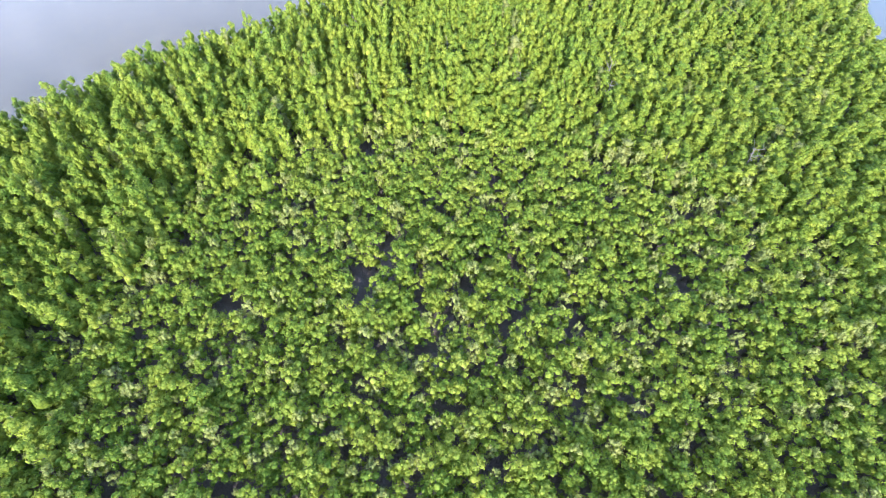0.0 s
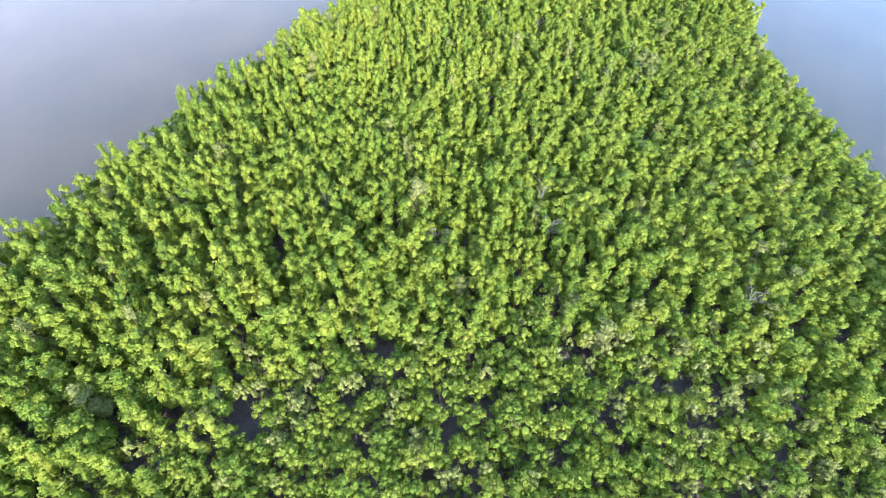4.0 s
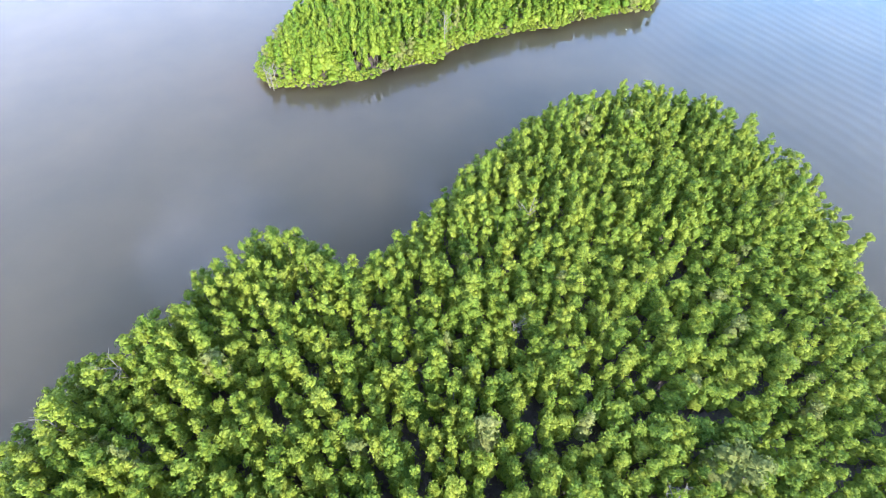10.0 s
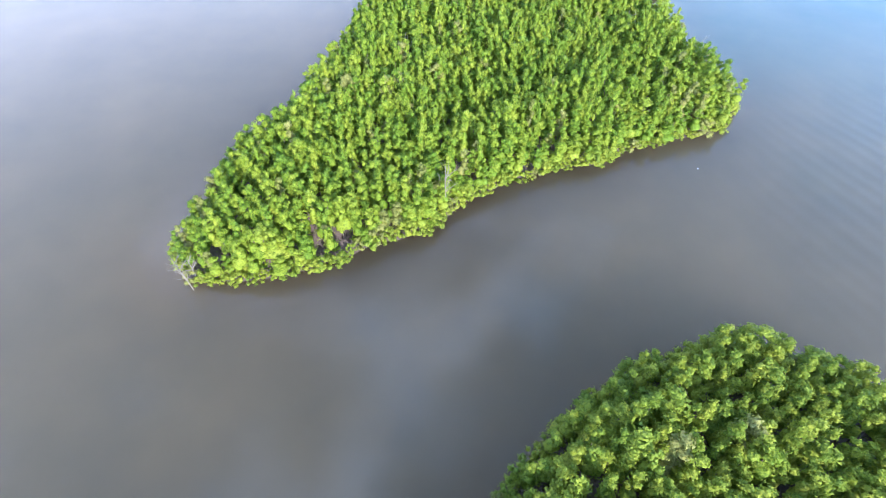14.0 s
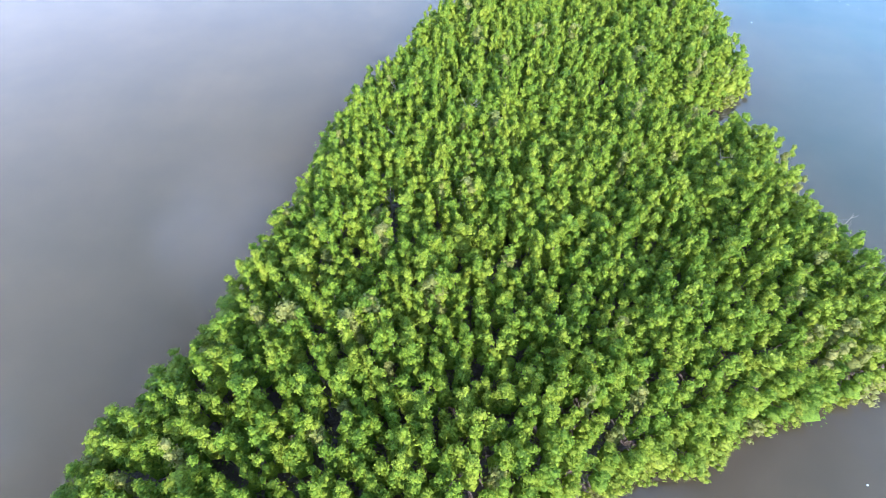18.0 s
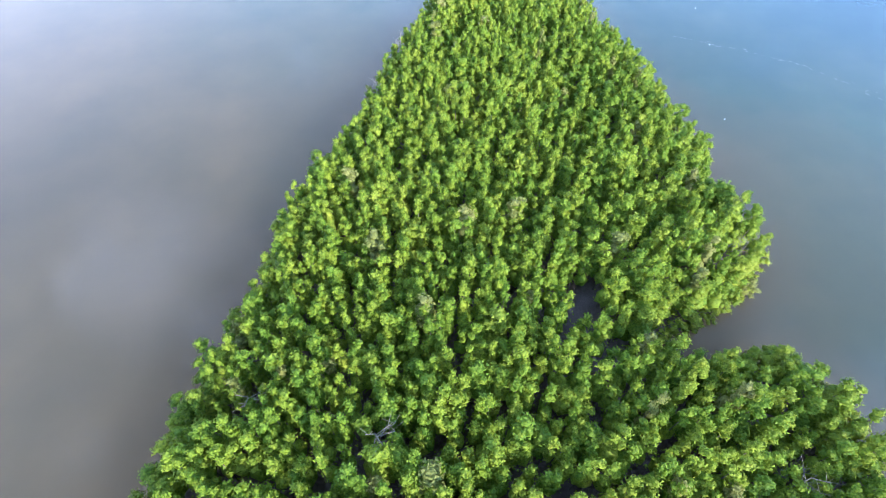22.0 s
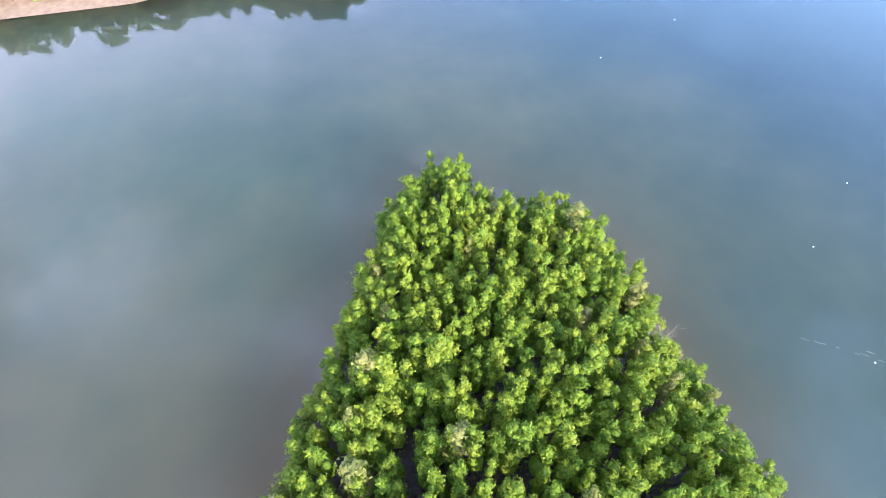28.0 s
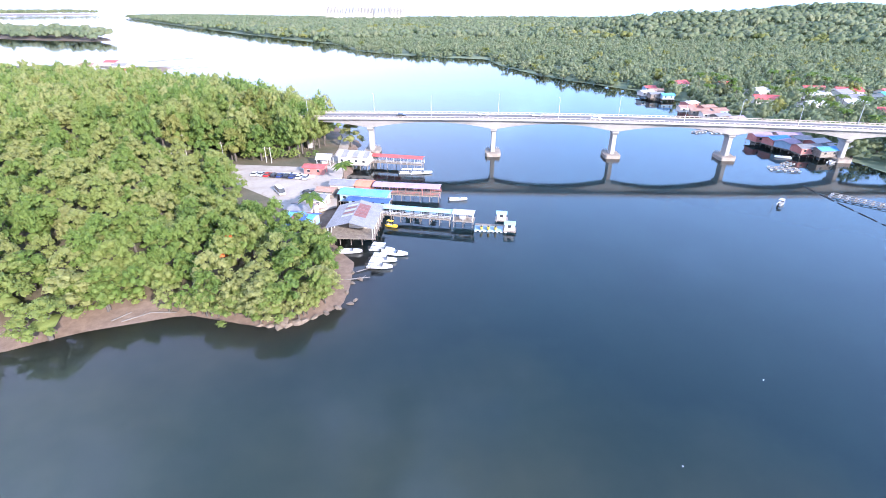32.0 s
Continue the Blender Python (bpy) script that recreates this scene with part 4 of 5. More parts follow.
def build_bridge():
    bridge = thing("road_bridge", Matrix.Translation(BRIDGE_A) @ Matrix.Rotation(BRIDGE_TURN, 4, "Z"), "long pale concrete road bridge with haunched girders over the channel", "bridge")
    start, end, n = -34.0, 330.0, 182
    bm = bmesh.new()
    ring = []
    for k in range(n + 1):
        s = start + (end - start) * k / n
        z, d = deck_z(s), girder_depth(s)
        pts = [(-5.6, z), (5.6, z), (5.6, z - 0.45), (4.0, z - 0.7), (3.0, z - 0.3 - d), (-3.0, z - 0.3 - d), (-4.0, z - 0.7), (-5.6, z - 0.45)]
        ring.append([bm.verts.new((s, y, zz)) for y, zz in pts])
    for a, b in zip(ring, ring[1:]):
        for i in range(8):
            bm.faces.new((a[i], a[(i + 1) % 8], b[(i + 1) % 8], b[i]))
    bm.faces.new(ring[0])
    bm.faces.new(ring[-1][::-1])
    bmesh.ops.recalc_face_normals(bm, faces=bm.faces[:])
    part("girder", bm, CONCRETE, bridge)
    bm = bmesh.new()
    last = None
    for k in range(n + 1):
        s = start + (end - start) * k / n
        row = [bm.verts.new((s, y, deck_z(s) + 0.02)) for y in (-4.6, 4.6)]
        if last:
            bm.faces.new((last[0], row[0], row[1], last[1]))
        last = row
    part("carriageway", bm, ASPHALT, bridge, "grey worn asphalt")
    bm = bmesh.new()
    for k in range(0, n, 3):
        s = start + (end - start) * k / n
        box(bm, s, s + 3, -0.08, 0.08, deck_z(s) + 0.02, deck_z(s) + 0.03)
    part("lane_marking", bm, WHITEPAINT, bridge)
    for side in (-1, 1):
        bm = bmesh.new()
        for k in range(n):
            s0, s1 = start + (end - start) * k / n, start + (end - start) * (k + 1) / n
            z = deck_z((s0 + s1) / 2)
            box(bm, s0, s1, side * 5.3 - 0.12, side * 5.3 + 0.12, z, z + 0.38)
            box(bm, s0, s1, side * 5.3 - 0.14, side * 5.3 + 0.14, z + 0.86, z + 1.06)
        part("parapet_rail", bm, PARAPET, bridge)
        post = one_box(-0.22, 0.22, -0.11, 0.11, 0.38, 0.86)
        first = part("parapet_post", post, PARAPET, bridge)
        first.location = (start + 1, side * 5.3, deck_z(start + 1))
        for k in range(1, 130):
            s = start + 1 + k * 2.0
            o = first.copy()
            scene.collection.objects.link(o)
            o.location = (s, side * 5.3, deck_z(s))
    for s in PIERS + (247.0, 295.0, -28.0):
        top = deck_z(s) - 0.3 - girder_depth(min(max(s, 0), 199.5))
        bm = bmesh.new()
        prism(bm, [(s + x, y) for x, y in ((-0.8, -2.2), (0.8, -2.2), (1.0, -1.8), (1.0, 1.8), (0.8, 2.2), (-0.8, 2.2), (-1.0, 1.8), (-1.0, -1.8))], 1.4, top - 1.4)
        for v in bm.verts:
            if v.co.z > 5:
                v.co.x = s + (v.co.x - s) * 0.92
        pier = part("pier", bm, CONCRETE, bridge)
        bm = bmesh.new()
        low = [(-0.9, -2.1), (0.9, -2.1), (0.9, 2.1), (-0.9, 2.1)]
        a = [bm.verts.new((s + x, y, top - 1.4)) for x, y in low]
        b = [bm.verts.new((s + x * 1.5, y * 1.45, top - 0.45)) for x, y in low]
        c = [bm.verts.new((s + x * 1.5, y * 1.45, top + 0.02)) for x, y in low]
        for lo, hi in ((a, b), (b, c)):
            for i in range(4):
                bm.faces.new((lo[i], lo[(i + 1) % 4], hi[(i + 1) % 4], hi[i]))
        bm.faces.new(c)
        bm.faces.new(a[::-1])
        part("pier_head", bm, CONCRETE, pier)
        bm = bmesh.new()
        prism(bm, [(s + x, y) for x, y in ((-2.6, -4.4), (2.6, -4.4), (3.4, -3.4), (3.4, 3.4), (2.6, 4.4), (-2.6, 4.4), (-3.4, 3.4), (-3.4, -3.4))], -1.0, 1.5)
        bmesh.ops.bevel(bm, geom=bm.edges[:], offset=0.15, segments=1, affect="EDGES")
        part("pile_cap", bm, WETCONCRETE, pier, "brown-stained concrete pile cap at the waterline")
        bm = bmesh.new()
        for k in range(7):
            box(bm, s - 2.7 + k * 0.85, s - 2.4 + k * 0.85, -4.3, -4.0, 1.5, 2.3)
            box(bm, s - 2.7 + k * 0.85, s - 2.4 + k * 0.85, 4.0, 4.3, 1.5, 2.3)
        part("fender_post", bm, WETCONCRETE, pier)
    return bridge


build_bridge()


def street_lamp(s, side):
    base = BRIDGE_A + BRIDGE_D * s + Vector((-BRIDGE_D.y, BRIDGE_D.x, 0)) * side * 5.0
    ob = thing("street_lamp", Matrix.Translation((base.x, base.y, deck_z(s))) @ Matrix.Rotation(BRIDGE_TURN, 4, "Z"), "tall grey steel street lamp on the bridge edge", "street lamp", "lamps on the bridge")
    part("pole", one_rod((0, 0, 0), (0, 0, 8.2), 0.14, 0.08, 8), STEEL, ob)
    bm = bmesh.new()
    rod(bm, (0, 0, 8.1), (0, -side * 0.8, 8.75), 0.07, 0.06)
    rod(bm, (0, -side * 0.8, 8.75), (0, -side * 1.7, 8.9), 0.06, 0.05)
    part("arm", bm, STEEL, ob)
    part("lamp_head", one_box(-0.16, 0.16, -side * 1.95 - 0.4, -side * 1.95 + 0.4, 8.83, 8.99, bevel=0.04), STEEL, ob)


for k, s in enumerate((-26, 0.8, 27, 55.5, 80, 107, 131, 157.5, 176, 206, 232)):
    street_lamp(s, 1 if k % 2 else -1)


# ---- vehicles ----
def car(x, y, z, turn, paint, label, length=4.3, wide=1.75, tall=1.48, kind="car"):
    ob = thing(kind, Matrix.Translation((x, y, z)) @ Matrix.Rotation(turn, 4, "Z"), label, "car", "vehicles by the water")
    L, W = length / 2, wide / 2
    van = kind == "van"
    prof = [(-L, 0.35), (L, 0.35), (L, 0.72), (L * 0.86, 0.88), (L * 0.42, 0.98), (-L * 0.92, 1.0), (-L, 0.85)]
    bm = bmesh.new()
    a = [bm.verts.new((px, -W, pz)) for px, pz in prof]
    b = [bm.verts.new((px, W, pz)) for px, pz in prof]
    n = len(prof)
    bm.faces.new(a)
    bm.faces.new(b[::-1])
    for i in range(n):
        bm.faces.new((a[(i + 1) % n], a[i], b[i], b[(i + 1) % n]))
    bmesh.ops.recalc_face_normals(bm, faces=bm.faces[:])
    bmesh.ops.bevel(bm, geom=bm.edges[:], offset=0.06, segments=1, affect="EDGES")
    body = part("body", bm, paint, ob)
    front, back = (0.88, 0.96) if van else (0.42, 0.8)
    bm = bmesh.new()
    lowz = [(L * front, -W * 0.94), (L * front, W * 0.94), (-L * back, W * 0.94), (-L * back, -W * 0.94)]
    topz = [(L * (front - 0.26), -W * 0.8), (L * (front - 0.26), W * 0.8), (-L * (back - 0.14), W * 0.8), (-L * (back - 0.14), -W * 0.8)]
    lo = [bm.verts.new((px, py, 0.97)) for px, py in lowz]
    hi = [bm.verts.new((px, py, tall - 0.04)) for px, py in topz]
    for i in range(4):
        bm.faces.new((lo[i], lo[(i + 1) % 4], hi[(i + 1) % 4], hi[i]))
    bm.faces.new(hi)
    part("window", bm, GLASS, body, "dark car glass")
    bm = bmesh.new()
    box(bm, -L * (back - 0.13), L * (front - 0.25), -W * 0.82, W * 0.82, tall - 0.05, tall + 0.03, bevel=0.03)
    part("roof", bm, paint, body)
    for sx in (-0.62, 0.62):
        for sy in (-1, 1):
            wheel = part("wheel", one_rod((sx * L, sy * (W - 0.2), 0.32), (sx * L, sy * (W + 0.02), 0.32), 0.32, 0.32, 14), TYRE, ob)
            part("rim", one_rod((sx * L, sy * (W + 0.02), 0.32), (sx * L, sy * (W + 0.04), 0.32), 0.19, 0.17, 10), STEEL, wheel)
    for sy in (-0.62, 0.62):
        part("headlight", one_box(L - 0.06, L + 0.01, sy * W - 0.18, sy * W + 0.18, 0.62, 0.76), WHITEPAINT, body)
    return ob


PAINTS = {}


def paint(name, colour):
    if name not in PAINTS:
        PAINTS[name] = worn(name + "_car_paint", tuple(c * 0.85 for c in colour), colour, 0.7, 0.22, 0.0, 5, 0.0)
    return PAINTS[name]


# ---- waterfront buildings ----
def local(x0, y0, x1, y1, z):
    """A pose at (x0, y0) whose x axis points to (x1, y1), and the length between them."""
    return Matrix.Translation((x0, y0, z)) @ Matrix.Rotation(math.atan2(y1 - y0, x1 - x0), 4, "Z"), math.hypot(x1 - x0, y1 - y0)


def sheet_roof(ob, x0, x1, y0, y1, z, rise, colours, hip=False, name="roof_panel"):
    """A gabled roof, ridge along x, as separate sheets of corrugated metal with raised ribs."""
    mid, width = (y0 + y1) / 2, 2.4
    n = max(1, round((x1 - x0) / width))
    for k in range(n):
        a, b = x0 + (x1 - x0) * k / n, x0 + (x1 - x0) * (k + 1) / n - 0.03
        for j, (ya, yb) in enumerate(((y0, mid), (y1, mid))):
            bm = bmesh.new()
            ribs = 6
            top, low = [], []
            for r in range(ribs * 2 + 1):
                x = a + (b - a) * r / (ribs * 2)
                lift = 0.05 if r % 2 else 0.0
                top.append((bm.verts.new((x, ya, z + lift)), bm.verts.new((x, yb, z + rise + lift))))
                low.append((bm.verts.new((x, ya, z + lift - 0.06)), bm.verts.new((x, yb, z + rise + lift - 0.06))))
            for r in range(ribs * 2):
                bm.faces.new((top[r][0], top[r + 1][0], top[r + 1][1], top[r][1]))
                bm.faces.new((low[r][0], low[r][1], low[r + 1][1], low[r + 1][0]))
                bm.faces.new((top[r][0], low[r][0], low[r + 1][0], top[r + 1][0]))
            bmesh.ops.recalc_face_normals(bm, faces=bm.faces[:])
            part(name, bm, colours[(k * 2 + j) % len(colours)], ob)
    part("ridge_cap", one_box(x0, x1, mid - 0.18, mid + 0.18, z + rise + 0.02, z + rise + 0.09), colours[0], ob)


def stilts(ob, x0, x1, y0, y1, top, low=-1.6, gap=2.6, r=0.11):
    nx, ny = max(1, round((x1 - x0) / gap)), max(1, round((y1 - y0) / gap))
    first = None
    for i in range(nx + 1):
        for j in range(ny + 1):
            at = (x0 + (x1 - x0) * i / nx, y0 + (y1 - y0) * j / ny, 0)
            if first is None:
                first = part("stilt", one_rod((0, 0, low), (0, 0, top), r, r * 0.9, 6), TIMBER, ob)
                first.location = at
            else:
                o = first.copy()
                scene.collection.objects.link(o)
                o.location = at


def planks(ob, x0, x1, y0, y1, z, wide=0.6):
    n = max(1, int((x1 - x0) / wide))
    first = None
    for k in range(n):
        if first is None:
            first = part("plank", one_box(0.02, wide - 0.03, y0, y1, z - 0.08, z), TIMBER, ob)
            first.location = (x0, 0, 0)
        else:
            o = first.copy()
            scene.collection.objects.link(o)
            o.location = (x0 + k * wide, 0, 0.012 * (k % 3))


def rail(ob, x0, x1, y, z, mat, gap=2.2):
    bm = bmesh.new()
    for h in (0.5, 0.95):
        box(bm, x0, x1, y - 0.04, y + 0.04, z + h - 0.04, z + h + 0.04)
    part("handrail", bm, mat, ob)
    n = max(1, round((x1 - x0) / gap))
    for k in range(n + 1):
        x = x0 + (x1 - x0) * k / n
        part("baluster", one_box(x - 0.05, x + 0.05, y - 0.05, y + 0.05, z, z + 0.98), mat, ob)


def covered_jetty(x0, y0, x1, y1, wide, deck, eave, colours, label, trim=WHITEPAINT, rise=0.55):
    m, length = local(x0, y0, x1, y1, 0)
    ob = thing("covered_jetty", m, label, "jetty", "jetties of the waterfront")
    h = wide / 2
    planks(ob, 0, length, -h, h, deck)
    stilts(ob, 0.3, length - 0.3, -h + 0.15, h - 0.15, deck - 0.08, gap=3.0)
    part("bearer", one_box(0, length, -h + 0.1, -h + 0.3, deck - 0.35, deck - 0.08), TIMBER, ob)
    part("bearer", one_box(0, length, h - 0.3, h - 0.1, deck - 0.35, deck - 0.08), TIMBER, ob)
    n = max(1, round(length / 3.0))
    for k in range(n + 1):
        x = 0.1 + (length - 0.2) * k / n
        for y in (-h + 0.1, h - 0.1):
            part("post", one_box(x - 0.06, x + 0.06, y - 0.06, y + 0.06, deck, eave), trim, ob)
    rail(ob, 0, length, -h + 0.1, deck, trim)
    rail(ob, 0, length, h - 0.1, deck, trim)
    sheet_roof(ob, -0.2, length + 0.2, -h - 0.45, h + 0.45, eave, rise, colours)
    return ob


def stilt_house(x0, y0, x1, y1, wide, deck, wall, colours, label, walls=WALLPAINT, rise=1.1, open_sides=False, legs=True, name="stilt_house", group="waterfront houses", over=0.6):
    m, length = local(x0, y0, x1, y1, 0)
    ob = thing(name, m, label, "house", group)
    h = wide / 2
    part("floor_deck", one_box(-0.5, length + 0.5, -h - 0.5, h + 0.5, deck - 0.2, deck), TIMBER, ob)
    if legs:
        stilts(ob, 0, length, -h, h, deck - 0.2, gap=3.2)
    top = deck + wall
    if open_sides:
        n = max(1, round(length / 3.2))
        for k in range(n + 1):
            for y in (-h, h):
                x = length * k / n
                part("post", one_box(x - 0.09, x + 0.09, y - 0.09, y + 0.09, deck, top), WHITEPAINT, ob)
        rail(ob, 0, length, -h, deck, TIMBER)
        rail(ob, 0, length, h, deck, TIMBER)
        part("wall", one_box(length * 0.25, length * 0.6, -h * 0.3, h * 0.9, deck, top - 0.1), walls, ob)
    else:
        bm = bmesh.new()
        prism(bm, [(0, -h), (length, -h), (length, h), (0, h)], deck, top)
        for x in (0, length):
            v = [bm.verts.new(p) for p in ((x, -h, top), (x, h, top), (x, 0, top + rise * 0.9))]
            bm.faces.new(v)
        body = part("wall", bm, walls, ob)
        n = max(1, int(length / 3))
        for k in range(n):
            x = length * (k + 0.5) / n
            for y in (-h, h):
                win = part("window", one_box(x - 0.5, x + 0.5, y - 0.05, y + 0.05, deck + 0.95, deck + 1.9), GLASS, ob)
                part("frame", one_box(x - 0.6, x + 0.6, y - 0.07, y + 0.07, deck + 1.9, deck + 2.0), WHITEPAINT, win)
        part("door", one_box(length - 0.03, length + 0.05, -0.45, 0.45, deck, deck + 2.0), TIMBER, ob)
    sheet_roof(ob, -over, length + over, -h - over, h + over, top, rise, colours)
    return ob


# ---- boats ----
def boat(x, y, turn, length, label, canopy=None, hull=HULL, engine=True, z=0.0, name="motor_boat"):
    ob = thing(name, Matrix.Translation((x, y, z)) @ Matrix.Rotation(turn, 4, "Z"), label, "boat", "moored boats")
    L, W = length, length * 0.17
    bm = bmesh.new()
    rings = []
    for f, w, keel in ((0, 0.9, -0.25), (0.25, 1.0, -0.3), (0.55, 1.0, -0.28), (0.8, 0.68, -0.15), (0.94, 0.3, 0.15), (1.0, 0.03, 0.5)):
        g = 0.62 + 0.38 * f * f
        pts = [(-W * w, g), (-W * w * 0.8, 0.05 + 0.2 * f), (0, keel), (W * w * 0.8, 0.05 + 0.2 * f), (W * w, g), (W * w * 0.86, g), (W * w * 0.7, 0.32 + 0.25 * f), (-W * w * 0.7, 0.32 + 0.25 * f), (-W * w * 0.86, g)]
        rings.append([bm.verts.new((f * L - L / 2, yy, zz)) for yy, zz in pts])
    for a, b in zip(rings, rings[1:]):
        for i in range(9):
            bm.faces.new((a[i], a[(i + 1) % 9], b[(i + 1) % 9], b[i]))
    bm.faces.new(rings[0])
    bm.faces.new(rings[-1][::-1])
    bmesh.ops.recalc_face_normals(bm, faces=bm.faces[:])
    part("hull", bm, hull, ob)
    part("foredeck", one_box(L * 0.12, L * 0.36, -W * 0.62, W * 0.62, 0.72, 0.82, bevel=0.03), hull, ob)
    for k in range(3):
        part("seat", one_box(-L * 0.36 + k * L * 0.15, -L * 0.30 + k * L * 0.15, -W * 0.66, W * 0.66, 0.35, 0.68), WALLPAINT, ob)
    part("windscreen", one_box(L * 0.10, L * 0.12, -W * 0.6, W * 0.6, 0.8, 1.25), GLASS, ob)
    if canopy is not None:
        top = part("canopy", one_box(-L * 0.38, L * 0.12, -W * 0.85, W * 0.85, 1.85, 1.95, bevel=0.04), canopy, ob)
        for sx in (-0.34, 0.08):
            for sy in (-0.75, 0.75):
                part("canopy_post", one_rod((sx * L, sy * W, 0.6), (sx * L, sy * W, 1.86), 0.03, 0.03), STEEL, top)
    if engine:
        part("outboard_motor", one_box(-L / 2 - 0.5, -L / 2, -0.22, 0.22, 0.1, 1.05, bevel=0.06), TYRE, ob, "black outboard motor")
    return ob


def build_waterfront():
    covered_jetty(57.5, 639.5, 78.5, 628.5, 3.6, 2.2, 4.6, [ROOF_RED], "long jetty with a red sheet-metal roof and white posts")
    covered_jetty(55.5, 601.5, 76.5, 592.8, 4.4, 2.2, 4.8, [ROOF_PINK], "jetty with a faded mauve roof, red posts and rails", WALLRED)
    covered_jetty(55.0, 581.5, 74.5, 571.8, 2.4, 2.2, 4.4, [ROOF_PALEBLUE], "narrow jetty with a pale blue roof on timber stilts", WHITEPAINT, 0.35)
    hall = stilt_house(49.0, 581.0, 44.2, 565.6, 12.2, 2.2, 3.0, [ROOF_GREY], "big open stilt restaurant, grey sheet roof with brown patches", WALLPAINT, 1.7, True)
    for k in range(5):
        for side in (-1, 1):
            slope = Matrix.Translation((2.2 + k * 1.9, 0, 6.97)) @ Matrix.Rotation(-side * math.atan2(1.7, 6.7), 4, "X")
            part("roof_patch", one_box(0, 1.25 if side < 0 else 1.6, *sorted((side * 0.2, side * 3.6)), 0.02, 0.08, m=slope), ROOF_BROWN if (k + (side > 0)) % 2 or side > 0 else ROOF_WHITE, hall)
    stilt_house(44.5, 597.5, 58.5, 590.5, 5.2, 2.2, 2.6, [ROOF_BLUE], "blue-roofed stilt house beside the restaurant", WALLBLUE, 0.7)
    stilt_house(46.5, 592.0, 58.0, 586.3, 3.0, 2.1, 1.9, [ROOF_DEEPBLUE], "low shed with a deep blue roof", WALLBLUE, 0.4)
    stilt_house(42.0, 607.0, 49.5, 603.8, 6.0, 2.2, 2.7, [ROOF_GREY, ROOF_WHITE], "grey-roofed stilt house behind the mauve jetty", WALLPAINT, 0.9)
    stilt_house(50.2, 603.5, 54.5, 601.6, 6.0, 2.2, 2.8, [ROOF_ORANGE], "small stilt house with an orange roof", WALLRED, 0.8)
    stilt_house(47.0, 640.5, 58.0, 635.0, 6.5, 2.2, 3.2, [ROOF_WHITE, ROOF_WHITE, ROOF_GREY, ROOF_BROWN], "white gabled stilt house at the red jetty", WALLPAINT, 1.6)
    stilt_house(38.0, 640.0, 43.0, 638.0, 4.0, 2.0, 2.4, [ROOF_WHITE], "small white tent-roofed shelter in the yard", WALLPAINT, 1.8, True, name="shelter")
    stilt_house(33.0, 630.0, 40.0, 627.0, 4.5, 1.9, 2.6, [ROOF_RED], "red shed in the yard", WALLRED, 0.7, name="shed", legs=False)
    stilt_house(33.0, 596.0, 39.0, 593.0, 5.5, 1.9, 2.6, [ROOF_GREY, ROOF_WHITE], "grey-roofed house at the yard's edge", WALLPAINT, 0.9, legs=False)
    stilt_house(29.0, 588.0, 35.0, 585.0, 6.0, 1.9, 2.6, [ROOF_GREY, ROOF_RUST], "weathered house behind the restaurant", WALLPAINT, 0.9, legs=False)
    stilt_house(28.0, 581.0, 35.0, 577.0, 5.5, 1.9, 2.6, [ROOF_BLUE, ROOF_DEEPBLUE, ROOF_BROWN], "house with a patched blue and brown roof under the trees", WALLBLUE, 0.9, legs=False)
    stilt_house(37.0, 603.0, 42.0, 600.5, 4.0, 2.0, 2.3, [ROOF_RUST], "small rusty-roofed shed in the yard", TIMBER, 0.6, name="shed", legs=False)
    stilt_house(75.5, 571.5, 80.5, 569.2, 3.0, 2.2, 2.2, [ROOF_WHITE], "white pavilion at the end of the narrow jetty", WHITEPAINT, 0.4, True, name="pavilion")
    for x, y, mat in ((64.0, 583.0, CANVAS), (66.5, 581.5, ROOF_PALEBLUE), (71.0, 579.0, HULL)):
        boat(x, y, 1.1, 6.0, "boat under a bright canopy tied to the jetty", mat)
    pontoon = thing("pontoon", local(80.5, 567.2, 90.0, 563.5, 0)[0], "floating grey pontoon with blue edges", "pontoon")
    part("deck", one_box(0, 9.5, -1.6, 1.6, 0.1, 0.55, bevel=0.05), WALLBLUE, pontoon)
    part("walkway", one_box(0, 11, 1.7, 3.2, 0.1, 0.5, bevel=0.05), TIMBER, pontoon)
    for k in range(8):
        part("float", one_rod((0.4 + k * 1.25, -1.7, 0.1), (0.4 + k * 1.25, 1.7, 0.1), 0.32, 0.32, 8), HULL, pontoon)
    for k in range(3):
        boat(82.0 + k * 1.9, 565.6 - k * 0.75, -1.9, 2.6, "yellow pedal boat on the pontoon", None, YELLOW, False, 0.55, "pedal_boat")
    boat(57.0, 575.0, -0.7, 4.0, "round yellow boat below the restaurant", YELLOW, YELLOW, False)
    for x, y in ((89.0, 571.5), (88.5, 563.5)):
        stilt_house(x, y, x + 2.6, y - 1.1, 2.4, 0.7, 2.0, [ROOF_PALEBLUE], "small white hut on the floating pontoon", WHITEPAINT, 0.3, name="hut", over=0.3)
    for x, y, a, l, c in ((43.5, 561.0, -0.3, 6.6, None), (52.0, 560.0, -0.45, 7.0, HULL), (54.8, 557.0, -0.5, 7.4, None), (51.5, 553.8, -0.35, 7.0, HULL), (50.0, 550.6, -0.4, 6.6, HULL)):
        boat(x, y, a, l, "white fibreglass speedboat moored by the mud", c)
    for x, y, a, l in ((72.0, 624.0, -0.3, 8.0), (76.5, 623.0, -0.2, 8.5), (82.5, 591.5, -0.3, 6.0)):
        boat(x, y, a, l, "white speedboat tied at the jetty", HULL if l > 7 else None)
